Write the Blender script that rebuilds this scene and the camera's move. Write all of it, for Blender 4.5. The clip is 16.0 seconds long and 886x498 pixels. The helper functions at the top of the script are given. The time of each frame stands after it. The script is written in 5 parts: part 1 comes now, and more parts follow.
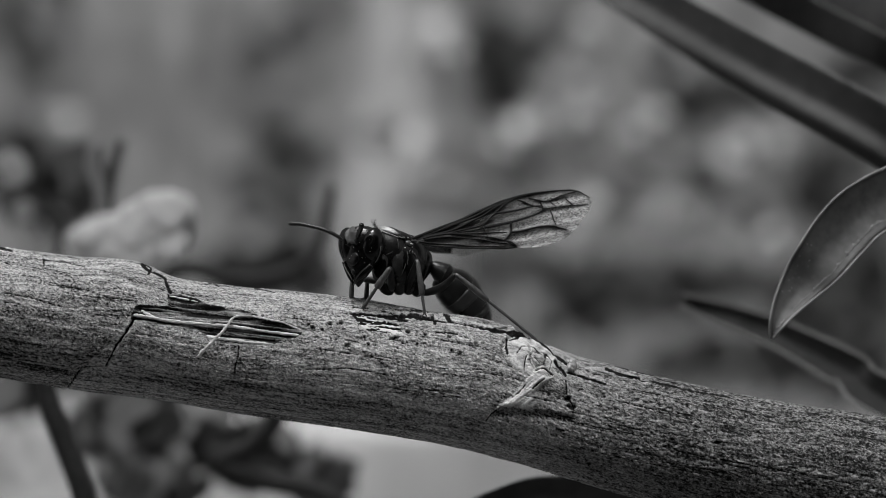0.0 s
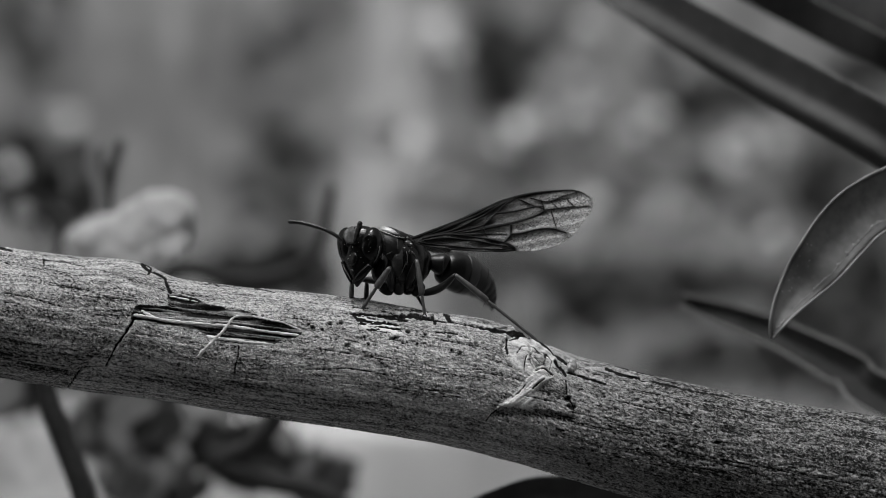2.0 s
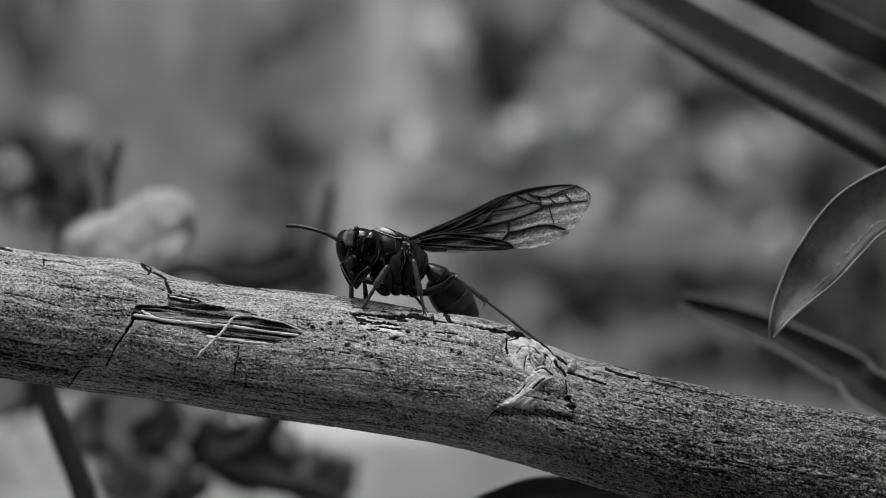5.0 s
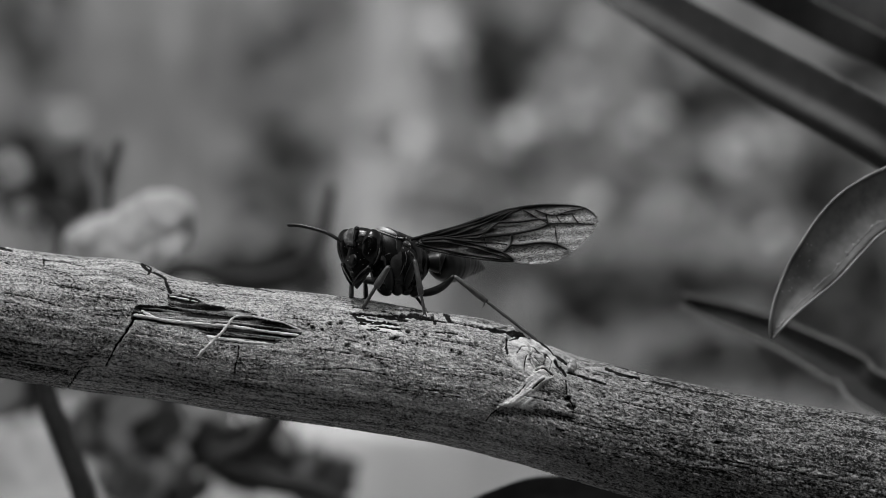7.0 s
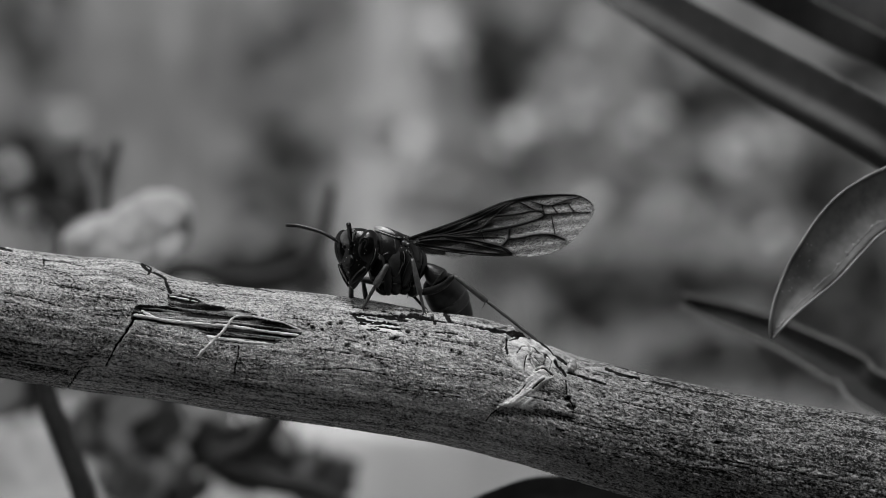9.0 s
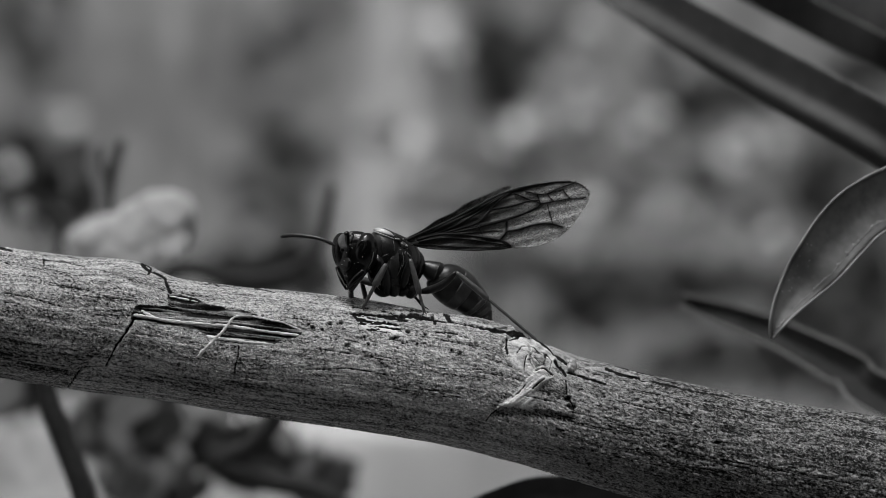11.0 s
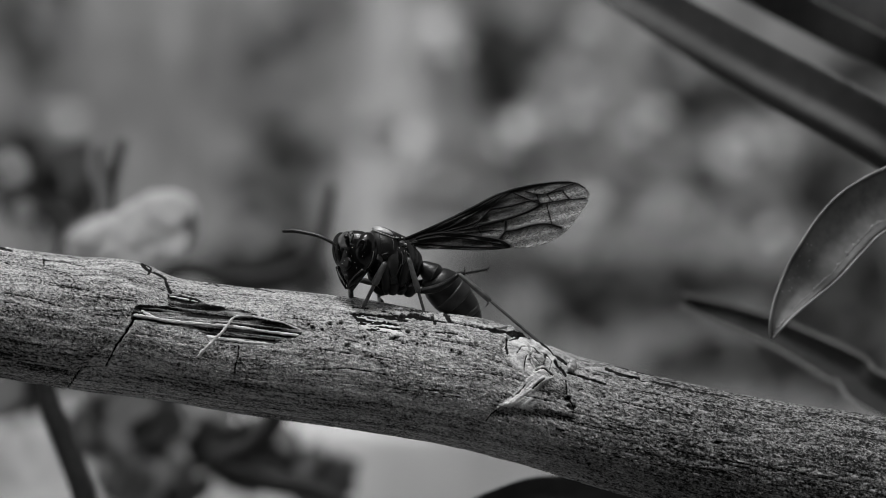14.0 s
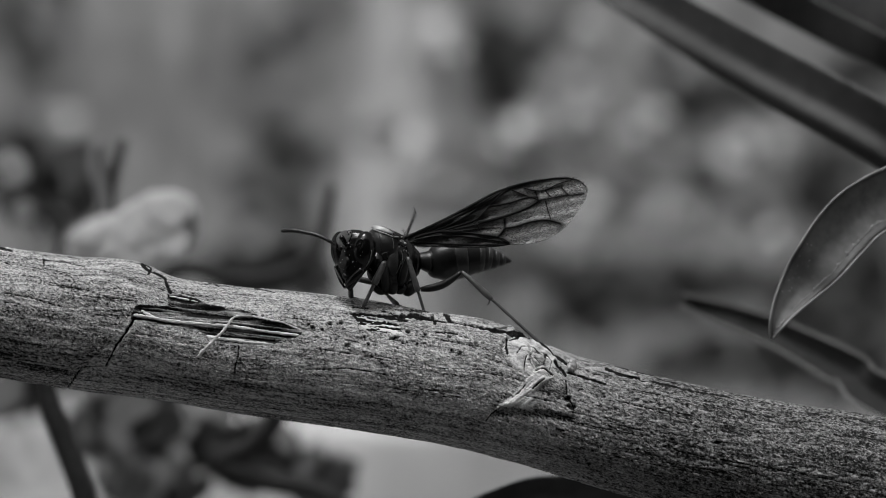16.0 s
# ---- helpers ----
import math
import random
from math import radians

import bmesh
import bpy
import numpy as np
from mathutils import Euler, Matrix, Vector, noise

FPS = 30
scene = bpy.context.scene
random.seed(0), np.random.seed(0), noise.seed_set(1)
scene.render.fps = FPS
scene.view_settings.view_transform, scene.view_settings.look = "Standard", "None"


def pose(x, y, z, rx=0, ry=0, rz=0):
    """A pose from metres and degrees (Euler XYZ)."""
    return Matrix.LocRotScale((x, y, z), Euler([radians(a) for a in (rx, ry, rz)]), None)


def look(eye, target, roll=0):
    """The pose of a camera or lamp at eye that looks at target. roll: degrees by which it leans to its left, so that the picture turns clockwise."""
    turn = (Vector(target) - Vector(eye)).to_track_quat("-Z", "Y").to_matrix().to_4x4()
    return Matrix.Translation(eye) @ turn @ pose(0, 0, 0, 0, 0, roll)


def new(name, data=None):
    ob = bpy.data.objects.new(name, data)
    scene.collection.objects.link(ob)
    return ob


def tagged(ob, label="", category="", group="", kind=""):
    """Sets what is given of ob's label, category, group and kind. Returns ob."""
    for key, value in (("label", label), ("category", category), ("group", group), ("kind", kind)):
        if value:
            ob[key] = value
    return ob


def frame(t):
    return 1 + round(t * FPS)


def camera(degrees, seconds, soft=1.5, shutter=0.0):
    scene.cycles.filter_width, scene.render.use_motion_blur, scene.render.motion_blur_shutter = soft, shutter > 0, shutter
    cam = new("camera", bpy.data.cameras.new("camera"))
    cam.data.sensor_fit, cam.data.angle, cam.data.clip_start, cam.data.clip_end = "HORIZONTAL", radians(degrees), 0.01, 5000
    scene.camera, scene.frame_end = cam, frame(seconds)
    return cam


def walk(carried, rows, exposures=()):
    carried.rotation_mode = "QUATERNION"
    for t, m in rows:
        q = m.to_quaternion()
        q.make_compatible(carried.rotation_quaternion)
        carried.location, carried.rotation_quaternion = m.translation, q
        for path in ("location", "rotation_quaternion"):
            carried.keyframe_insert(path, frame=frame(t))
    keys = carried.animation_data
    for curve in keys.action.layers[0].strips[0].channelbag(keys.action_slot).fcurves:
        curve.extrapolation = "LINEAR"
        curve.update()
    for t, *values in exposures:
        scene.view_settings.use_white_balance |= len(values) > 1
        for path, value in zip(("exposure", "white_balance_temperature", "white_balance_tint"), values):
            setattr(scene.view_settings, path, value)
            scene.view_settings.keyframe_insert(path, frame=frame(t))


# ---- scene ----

# ---- camera: a macro lens on a stand, level, 267 mm from the branch ----
U = 6.0e-5                      # one step of the plan: 0.06 mm
D = 0.26678                     # lens to the plane of the branch
ZC = 0.60                       # height of the lens over the ground
EYE = Vector((0, -D, ZC))

cam = camera(20.0, 16.0, soft=0.35, shutter=0.45)
cam.data.dof.use_dof = True
cam.data.dof.focus_distance = D - 0.0035
cam.data.dof.aperture_fstop = 20.0
STILL = look(EYE, (0, 0, ZC))
walk(cam, [(0.0, STILL), (16.0, STILL)])


def at(a, b, y=0.0):
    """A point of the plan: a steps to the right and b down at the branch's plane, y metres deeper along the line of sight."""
    k = (D + y) / D
    return Vector(((a - 784) * U * k, y, ZC + (441 - b) * U * k))


# ---- sky and sun: bright haze, in black and white ----
world = bpy.data.worlds.new("hazy_sky")
scene.world = world
world.use_nodes = True
wn, wl = world.node_tree.nodes, world.node_tree.links
sky = wn.new("ShaderNodeTexSky")
sky.sky_type, sky.sun_disc = "NISHITA", False
sky.sun_elevation, sky.sun_rotation = radians(58), radians(200)
sky.dust_density = 4.0
grey = wn.new("ShaderNodeRGBToBW")
wl.new(sky.outputs[0], grey.inputs[0])
wl.new(grey.outputs[0], wn["Background"].inputs[0])
wn["Background"].inputs[1].default_value = 0.15

sun = new("sun", bpy.data.lights.new("sun", "SUN"))
sun.data.energy, sun.data.angle = 3.0, radians(22)
sun.matrix_world = look((-0.40, -0.36, 2.0), (0, 0, 0))
scene.view_settings.exposure = 0.0


# ---- materials ----
def material(name, dark, light, rough=0.6, scale=400.0, bump=0.2, depth=0.0002, stretch=(1, 1, 1), spec=0.5, coat=0.0, sheen=0.0, metal=0.0, fine=6.0, coords="Object", specks=0.0):
    """A grey surface with two scales of variation and a fine relief."""
    m = bpy.data.materials.new(name)
    m.use_nodes = True
    n, l = m.node_tree.nodes, m.node_tree.links
    b = n["Principled BSDF"]
    tc, mp = n.new("ShaderNodeTexCoord"), n.new("ShaderNodeMapping")
    mp.inputs["Scale"].default_value = stretch
    l.new(tc.outputs[coords], mp.inputs[0])
    big, small = n.new("ShaderNodeTexNoise"), n.new("ShaderNodeTexNoise")
    for tex, s in ((big, scale), (small, scale * fine)):
        tex.inputs["Scale"].default_value, tex.inputs["Detail"].default_value = s, 5.0
        l.new(mp.outputs[0], tex.inputs["Vector"])
    mix = n.new("ShaderNodeMath")
    mix.operation = "MULTIPLY_ADD"
    l.new(small.outputs[0], mix.inputs[0])
    mix.inputs[1].default_value = 0.5
    half = n.new("ShaderNodeMath")
    half.operation = "MULTIPLY"
    half.inputs[1].default_value = 0.5
    l.new(big.outputs[0], half.inputs[0])
    l.new(half.outputs[0], mix.inputs[2])
    ramp = n.new("ShaderNodeValToRGB")
    ramp.color_ramp.elements[0].position, ramp.color_ramp.elements[1].position = 0.36, 0.66
    ramp.color_ramp.elements[0].color = (dark, dark, dark, 1)
    ramp.color_ramp.elements[1].color = (light, light, light, 1)
    l.new(mix.outputs[0], ramp.inputs[0])
    base = ramp.outputs[0]
    if specks:
        dots = n.new("ShaderNodeTexVoronoi")
        dots.inputs["Scale"].default_value = specks
        l.new(tc.outputs[coords], dots.inputs["Vector"])
        near, few, both, blend = n.new("ShaderNodeMath"), n.new("ShaderNodeMath"), n.new("ShaderNodeMath"), n.new("ShaderNodeMix")
        near.operation, few.operation, both.operation, blend.data_type = "LESS_THAN", "GREATER_THAN", "MULTIPLY", "RGBA"
        near.inputs[1].default_value, few.inputs[1].default_value = 0.16, 0.56
        l.new(dots.outputs["Distance"], near.inputs[0])
        l.new(big.outputs[0], few.inputs[0])
        l.new(near.outputs[0], both.inputs[0])
        l.new(few.outputs[0], both.inputs[1])
        l.new(both.outputs[0], blend.inputs[0])
        l.new(base, blend.inputs[6])
        blend.inputs[7].default_value = (0.22, 0.22, 0.22, 1)
        base = blend.outputs[2]
    l.new(base, b.inputs["Base Color"])
    b.inputs["Roughness"].default_value = rough
    b.inputs["Metallic"].default_value = metal
    b.inputs["Specular IOR Level"].default_value = spec
    b.inputs["Coat Weight"].default_value = coat
    b.inputs["Coat Roughness"].default_value = 0.2
    b.inputs["Sheen Weight"].default_value = sheen
    if bump:
        bp = n.new("ShaderNodeBump")
        bp.inputs["Strength"].default_value, bp.inputs["Distance"].default_value = bump, depth
        l.new(small.outputs[0], bp.inputs["Height"])
        l.new(bp.outputs[0], b.inputs["Normal"])
    return m


CHITIN = material("black_chitin", 0.002, 0.006, 0.20, 900, 0.4, 0.00003, spec=0.32)
CHITIN_DULL = material("dull_chitin", 0.008, 0.024, 0.34, 1000, 0.5, 0.00004, spec=0.28)
CHITIN_PALE = material("worn_chitin", 0.012, 0.034, 0.4, 1200, 0.5, 0.00004, spec=0.3)
CHITIN_DUST_GLINT = material("dust_glint_chitin", 0.003, 0.06, 0.45, 1100, 0.7, 0.00006, fine=3.0)
EYE_MAT = material("compound_eye", 0.002, 0.004, 0.18, 2500, 0.1, 0.00001, spec=0.32)
GASTER = material("gaster_chitin", 0.005, 0.015, 0.36, 1200, 0.3, 0.00003, spec=0.34, sheen=0.04)
GASTER_RIM = material("pale_gaster_edge", 0.018, 0.04, 0.45, 1200, 0.1, 0.00002)
LEG = material("leg_chitin", 0.035, 0.095, 0.42, 2000, 0.3, 0.00003)
LEG_DARK = material("dark_leg_chitin", 0.006, 0.016, 0.36, 2000, 0.3, 0.00003, spec=0.25)
PALE_BAND = material("pale_collar", 0.24, 0.36, 0.34, 1500, 0.1, 0.00002)
VEIN = material("wing_vein", 0.003, 0.008, 0.6, 2500, 0.2, 0.00002, spec=0.12)
LEAF = material("leaf_skin", 0.055, 0.115, 0.45, 160, 0.3, 0.0002, specks=1800)
LEAF_MID = material("mid_leaf_skin", 0.018, 0.034, 0.7, 120, 0.25, 0.0002, spec=0.12)
LEAF_DARK = material("dark_leaf_skin", 0.014, 0.030, 0.6, 90, 0.25, 0.0002, spec=0.25)
LEAF_GLEAM = material("leaf_gleam", 0.08, 0.16, 0.7, 900, 0.4, 0.0001)
LEAF_RIM = material("leaf_rim", 0.11, 0.18, 0.5, 300, 0.1, 0.0001)
CALYX = material("pale_stalk_skin", 0.13, 0.20, 0.55, 80, 0.2, 0.0003)
PETAL = material("petal", 0.36, 0.48, 0.6, 60, 0.15, 0.0003)
STEM = material("dark_stem", 0.015, 0.035, 0.7, 200, 0.4, 0.0004, spec=0.12)
FIBRE = material("bare_fibre", 0.32, 0.88, 0.8, 1500, 0.9, 0.0001, stretch=(0.12, 1, 1))
HEART = material("bare_heartwood", 0.10, 0.35, 0.8, 900, 0.5, 0.0001, stretch=(0.15, 1, 1))
WALL = material("weathered_wall", 0.08, 0.31, 0.85, 7.0, 0.5, 0.002, stretch=(1.5, 1.5, 0.75), fine=3.0)
POST = material("pale_timber", 0.25, 0.45, 0.8, 9, 0.4, 0.002, stretch=(1, 1, 0.5))
STONE = material("pale_stone", 0.42, 0.58, 0.8, 8, 0.4, 0.002)
SOIL = material("garden_soil", 0.09, 0.18, 0.9, 9, 0.6, 0.004)
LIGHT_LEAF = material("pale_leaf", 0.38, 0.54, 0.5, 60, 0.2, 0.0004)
SHADE_LEAF = material("dark_leaf", 0.03, 0.07, 0.55, 60, 0.2, 0.0004)


# ---- building helpers ----
def part(name, bm, mat, parent=None, label="", smooth=True):
    me = bpy.data.meshes.new(name)
    bmesh.ops.recalc_face_normals(bm, faces=bm.faces)
    bm.to_mesh(me)
    bm.free()
    me.materials.append(mat)
    if smooth:
        me.shade_smooth()
    ob = new(name, me)
    if parent is not None:
        ob.parent = parent
    if label:
        ob["label"] = label
    return ob


def empty(name):
    ob = new(name)
    ob.empty_display_size = 0.005
    return ob


def frames_along(pts, up):
    """Tangent, side and normal at each point of a line."""
    out = []
    for i in range(len(pts)):
        t = (pts[min(i + 1, len(pts) - 1)] - pts[max(i - 1, 0)]).normalized()
        s = t.cross(up)
        s = s.normalized() if s.length > 1e-6 else t.orthogonal().normalized()
        out.append((t, s, s.cross(t).normalized()))
    return out


def tube(bm, pts, radii, n=10, up=Vector((0, 0, 1))):
    """A closed tube along pts; radii: one number or (side, up) for each point."""
    pts = [Vector(p) for p in pts]
    rings = []
    for p, r, (t, s, u) in zip(pts, radii, frames_along(pts, up)):
        rs, ru = r if isinstance(r, tuple) else (r, r)
        rings.append([bm.verts.new(p + s * rs * math.cos(2 * math.pi * k / n) + u * ru * math.sin(2 * math.pi * k / n)) for k in range(n)])
    for r0, r1 in zip(rings, rings[1:]):
        for k in range(n):
            bm.faces.new((r0[k], r0[(k + 1) % n], r1[(k + 1) % n], r1[k]))
    bm.faces.new(rings[0][::-1])
    bm.faces.new(rings[-1])
    return bm


def curve_through(pts, steps):
    """A smooth line through pts (Catmull-Rom), steps pieces between two points."""
    pts = [Vector(p) for p in pts]
    ext = [2 * pts[0] - pts[1]] + pts + [2 * pts[-1] - pts[-2]]
    out = []
    for i in range(1, len(ext) - 2):
        p0, p1, p2, p3 = ext[i - 1:i + 3]
        for k in range(steps):
            t = k / steps
            out.append(0.5 * ((2 * p1) + (p2 - p0) * t + (2 * p0 - 5 * p1 + 4 * p2 - p3) * t * t + (3 * p1 - p0 - 3 * p2 + p3) * t ** 3))
    return out + [pts[-1]]


def blob(bm, centre, radii, m=None, seg=28, rings=18, shape=None):
    """A rounded body; shape(v) may move each point of the unit ball first."""
    made = bmesh.ops.create_uvsphere(bm, u_segments=seg, v_segments=rings, radius=1.0)["verts"]
    turn = m.to_3x3() if m is not None else Matrix.Identity(3)
    for v in made:
        c = shape(v.co.copy()) if shape else v.co.copy()
        v.co = Vector(centre) + turn @ Vector((c.x * radii[0], c.y * radii[1], c.z * radii[2]))
    return bm


def ramp_at(table, t):
    """Straight interpolation in rows of (t, value, value ...)."""
    if t <= table[0][0]:
        return table[0][1:]
    for r0, r1 in zip(table, table[1:]):
        if t <= r1[0]:
            k = (t - r0[0]) / (r1[0] - r0[0])
            return tuple(p + (q - p) * k for p, q in zip(r0[1:], r1[1:]))
    return table[-1][1:]


def smooth_at(table, t):
    """Eased interpolation in rows of (t, value, value ...)."""
    pts = np.array(table, float)
    x, m = pts[:, 0], np.gradient(pts[:, 1:], pts[:, 0], axis=0)
    i = int(np.clip(np.searchsorted(x, t) - 1, 0, len(x) - 2))
    h = x[i + 1] - x[i]
    k = (t - x[i]) / h
    return ((2 * k ** 3 - 3 * k ** 2 + 1) * pts[i, 1:] + (k ** 3 - 2 * k ** 2 + k) * h * m[i]
            + (-2 * k ** 3 + 3 * k ** 2) * pts[i + 1, 1:] + (k ** 3 - k ** 2) * h * m[i + 1])


# ---- ground and wall ----
def build_ground():
    bm = bmesh.new()
    bmesh.ops.create_grid(bm, x_segments=60, y_segments=60, size=60)
    for v in bm.verts:
        v.co.z = 0.0
    g = part("ground", bm, SOIL)
    tagged(g, "dry garden soil under the branch", "ground", kind="structure")


def build_wall(name, y, x_half, height, thick, mat, label, x_mid=0.0):
    bm = bmesh.new()
    bmesh.ops.create_cube(bm, size=1.0, matrix=Matrix.LocRotScale((x_mid, y, height / 2 - 0.02), None, (2 * x_half, thick, height)))
    bmesh.ops.subdivide_edges(bm, edges=bm.edges, cuts=30, use_grid_fill=True)
    for v in bm.verts:
        v.co.y += 0.02 * noise.noise(v.co * 3.0)
    return tagged(part(name, bm, mat), label, "wall", kind="structure")


build_ground()
build_wall("wall_north", 3.1, 5.0, 1.9, 0.2, WALL, "weathered pale garden wall behind the plants, out of focus")
build_wall("trim", 2.72, 1.9, 0.42, 0.3, STONE, "low pale stone ledge along the garden wall", -1.6)
def build_post():
    """A thick pale timber post, worn uneven."""
    bm = bmesh.new()
    foot = at(722, 441, 2.95)
    pts = [Vector((foot.x + 0.010 * math.sin(z * 9), 2.95, z)) for z in np.linspace(0.0, 1.85, 60)]
    tube(bm, pts, [0.072 + 0.007 * noise.noise(Vector((3.0, 0, p.z * 7))) for p in pts], 24, Vector((0, 1, 0)))
    post = part("wooden_post", bm, POST)
    tagged(post, "pale weathered timber post before the garden wall, out of focus", "post")


build_post()
# added out of view: keeps sky light off the fronts of wasp and branch
build_wall("wall_south", -1.2, 2.5, 1.8, 0.12, STEM, "unseen dark wall added behind the lens to block front sky light")


# ---- the branch ----
TOP = [(-260, 405), (0, 437), (130, 455), (255, 468), (300, 488), (400, 505), (500, 514), (640, 530), (755, 552), (880, 573), (950, 602), (1010, 629), (1080, 647), (1200, 676), (1330, 704), (1568, 742), (1900, 796)]
LOW = [(-260, 630), (0, 667), (120, 688), (300, 712), (450, 737), (600, 757), (700, 771), (850, 801), (970, 834), (1060, 862), (1150, 885), (1300, 920), (1568, 978), (1900, 1045)]


def lattice(ix, iy, seed):
    h = (ix.astype(np.int64) * 374761393 + iy.astype(np.int64) * 668265263 + seed * 982451653) & 0x7FFFFFFF
    h = ((h ^ (h >> 13)) * 1274126177) & 0x7FFFFFFF
    return ((h ^ (h >> 16)) & 0xFFFF) / 65535.0


def value_noise(x, y, seed=0):
    ix, iy = np.floor(x), np.floor(y)
    fx, fy = x - ix, y - iy
    fx, fy = fx * fx * (3 - 2 * fx), fy * fy * (3 - 2 * fy)
    ix, iy = ix.astype(np.int64), iy.astype(np.int64)
    a, b = lattice(ix, iy, seed), lattice(ix + 1, iy, seed)
    c, d = lattice(ix, iy + 1, seed), lattice(ix + 1, iy + 1, seed)
    return (a + (b - a) * fx) * (1 - fy) + (c + (d - c) * fx) * fy


def fractal(x, y, seed=0, octaves=4):
    total, amp, norm = 0.0, 1.0, 0.0
    for o in range(octaves):
        total = total + amp * value_noise(x * 2 ** o, y * 2 ** o, seed + o)
        norm += amp
        amp *= 0.5
    return total / norm


def near_line(A, B, pts):
    """Distance from each point to a broken line."""
    best = np.full(A.shape, 1e9)
    for (x0, y0), (x1, y1) in zip(pts, pts[1:]):
        dx, dy = x1 - x0, y1 - y0
        k = np.clip(((A - x0) * dx + (B - y0) * dy) / (dx * dx + dy * dy), 0, 1)
        best = np.minimum(best, np.hypot(A - x0 - k * dx, B - y0 - k * dy))
    return best


def inside(A, B, poly):
    """True inside a closed outline."""
    hit = np.zeros(A.shape, bool)
    for (x0, y0), (x1, y1) in zip(poly, poly[1:] + poly[:1]):
        cross = ((y0 > B) != (y1 > B)) & (A < (x1 - x0) * (B - y0) / (y1 - y0 + 1e-9) + x0)
        hit ^= cross
    return hit


# cracks: width, depth, line on the plan
CRACKS = [
    (0.9, 5, [(363, 504), (376, 501), (388, 508)]), (0.8, 5, [(450, 510), (470, 514), (486, 518)]), (0.45, 4, [(446, 556), (470, 561), (480, 555)]), (0.45, 4, [(494, 558), (500, 572), (516, 577), (532, 582)]), (0.45, 4, [(518, 560), (530, 556), (536, 568)]), (0.45, 3, [(0, 518), (50, 526), (100, 541), (160, 549), (215, 551)]),
    (0.5, 4, [(100, 504), (150, 512), (190, 526), (240, 533)]), (0.4, 3, [(0, 464), (60, 474), (90, 477)]), (0.35, 3, [(560, 616), (640, 630), (720, 645), (790, 653), (880, 655)]), (0.6, 4, [(770, 600), (800, 606), (860, 616)]),
    (0.45, 4, [(1060, 700), (1140, 722), (1240, 740)]), (0.45, 4, [(1120, 690), (1220, 712), (1330, 730)]), (0.4, 4, [(1200, 800), (1320, 822), (1430, 842)]), (0.4, 4, [(1020, 790), (1120, 815), (1240, 838)]), (0.5, 4, [(960, 735), (1050, 755), (1120, 768)]),
    (2.0, 7, [(0, 439), (22, 444)]), (1.4, 5, [(76, 455), (78, 470)]), (1.3, 4, [(78, 459), (110, 463), (150, 471)]), (0.35, 3, [(0, 516), (60, 530), (120, 545)]),
    (0.4, 3, [(80, 498), (150, 515), (200, 528), (238, 531)]), (1.8, 13, [(252, 469), (262, 478), (272, 482), (292, 493), (296, 506), (302, 518)]), (1.2, 9, [(256, 468), (268, 476), (262, 486)]),
    (1.7, 12, [(240, 558), (224, 588), (206, 612)]), (1.0, 7, [(206, 612), (196, 632), (188, 648)]), (0.8, 4, [(190, 648), (160, 650), (146, 651)]), (1.3, 10, [(146, 651), (132, 668), (118, 690)]),
    (0.9, 7, [(422, 612), (421, 630), (415, 656)]), (0.6, 5, [(620, 652), (650, 657), (686, 664)]), (0.6, 3, [(540, 655), (620, 652)]), (1.3, 5, [(625, 544), (650, 546)]),
    (1.6, 6, [(676, 550), (692, 554)]), (1.4, 5, [(700, 548), (740, 552), (757, 553)]), (2.2, 8, [(640, 556), (680, 562), (720, 568)]), (3.2, 10, [(712, 560), (730, 560), (748, 563), (764, 567)]), (1.4, 8, [(620, 556), (660, 558), (712, 561)]), (1.6, 6, [(745, 566), (790, 571), (830, 577), (856, 583)]),
    (2.6, 9, [(764, 562), (770, 572)]), (2.8, 10, [(788, 558), (797, 570)]), (1.8, 11, [(850, 582), (880, 586), (905, 590)]), (3.2, 14, [(868, 585), (890, 588), (920, 594), (942, 600)]), (2.4, 13, [(902, 575), (918, 585), (936, 596)]),
    (2.2, 12, [(940, 599), (962, 613), (985, 633), (1006, 648)]), (1.5, 9, [(897, 600), (896, 615), (898, 628)]), (2.0, 7, [(900, 604), (915, 601)]), (1.3, 5, [(772, 588), (800, 591), (808, 592)]), (1.5, 5, [(705, 598), (690, 600)]),
    (0.7, 6, [(931, 634), (928, 648), (927, 658)]), (1.0, 6, [(948, 657), (963, 654), (978, 664)]), (1.8, 10, [(982, 644), (993, 653), (1000, 664)]), (0.9, 7, [(943, 689), (952, 680), (963, 673)]), (0.7, 6, [(929, 683), (918, 696), (906, 704)]),
    (0.8, 7, [(884, 722), (870, 732), (859, 746)]), (1.6, 8, [(1006, 660), (1030, 668), (1070, 680)]), (1.8, 9, [(1072, 655), (1098, 664), (1130, 672)]), (1.8, 6, [(1090, 650), (1130, 660), (1180, 668)]), (1.2, 4, [(1150, 676), (1220, 694), (1290, 704)]),
    (0.35, 2, [(560, 618), (620, 626), (700, 636), (790, 648)]), (0.9, 5, [(1001, 672), (1003, 690), (1004, 704), (1012, 714), (1016, 728)]), (1.1, 5, [(985, 758), (998, 762)]), (0.7, 5, [(914, 628), (924, 618), (944, 619), (958, 632)]), (0.6, 4, [(934, 640), (946, 637), (955, 646)]), (0.8, 5, [(966, 630), (976, 642), (972, 656)])]
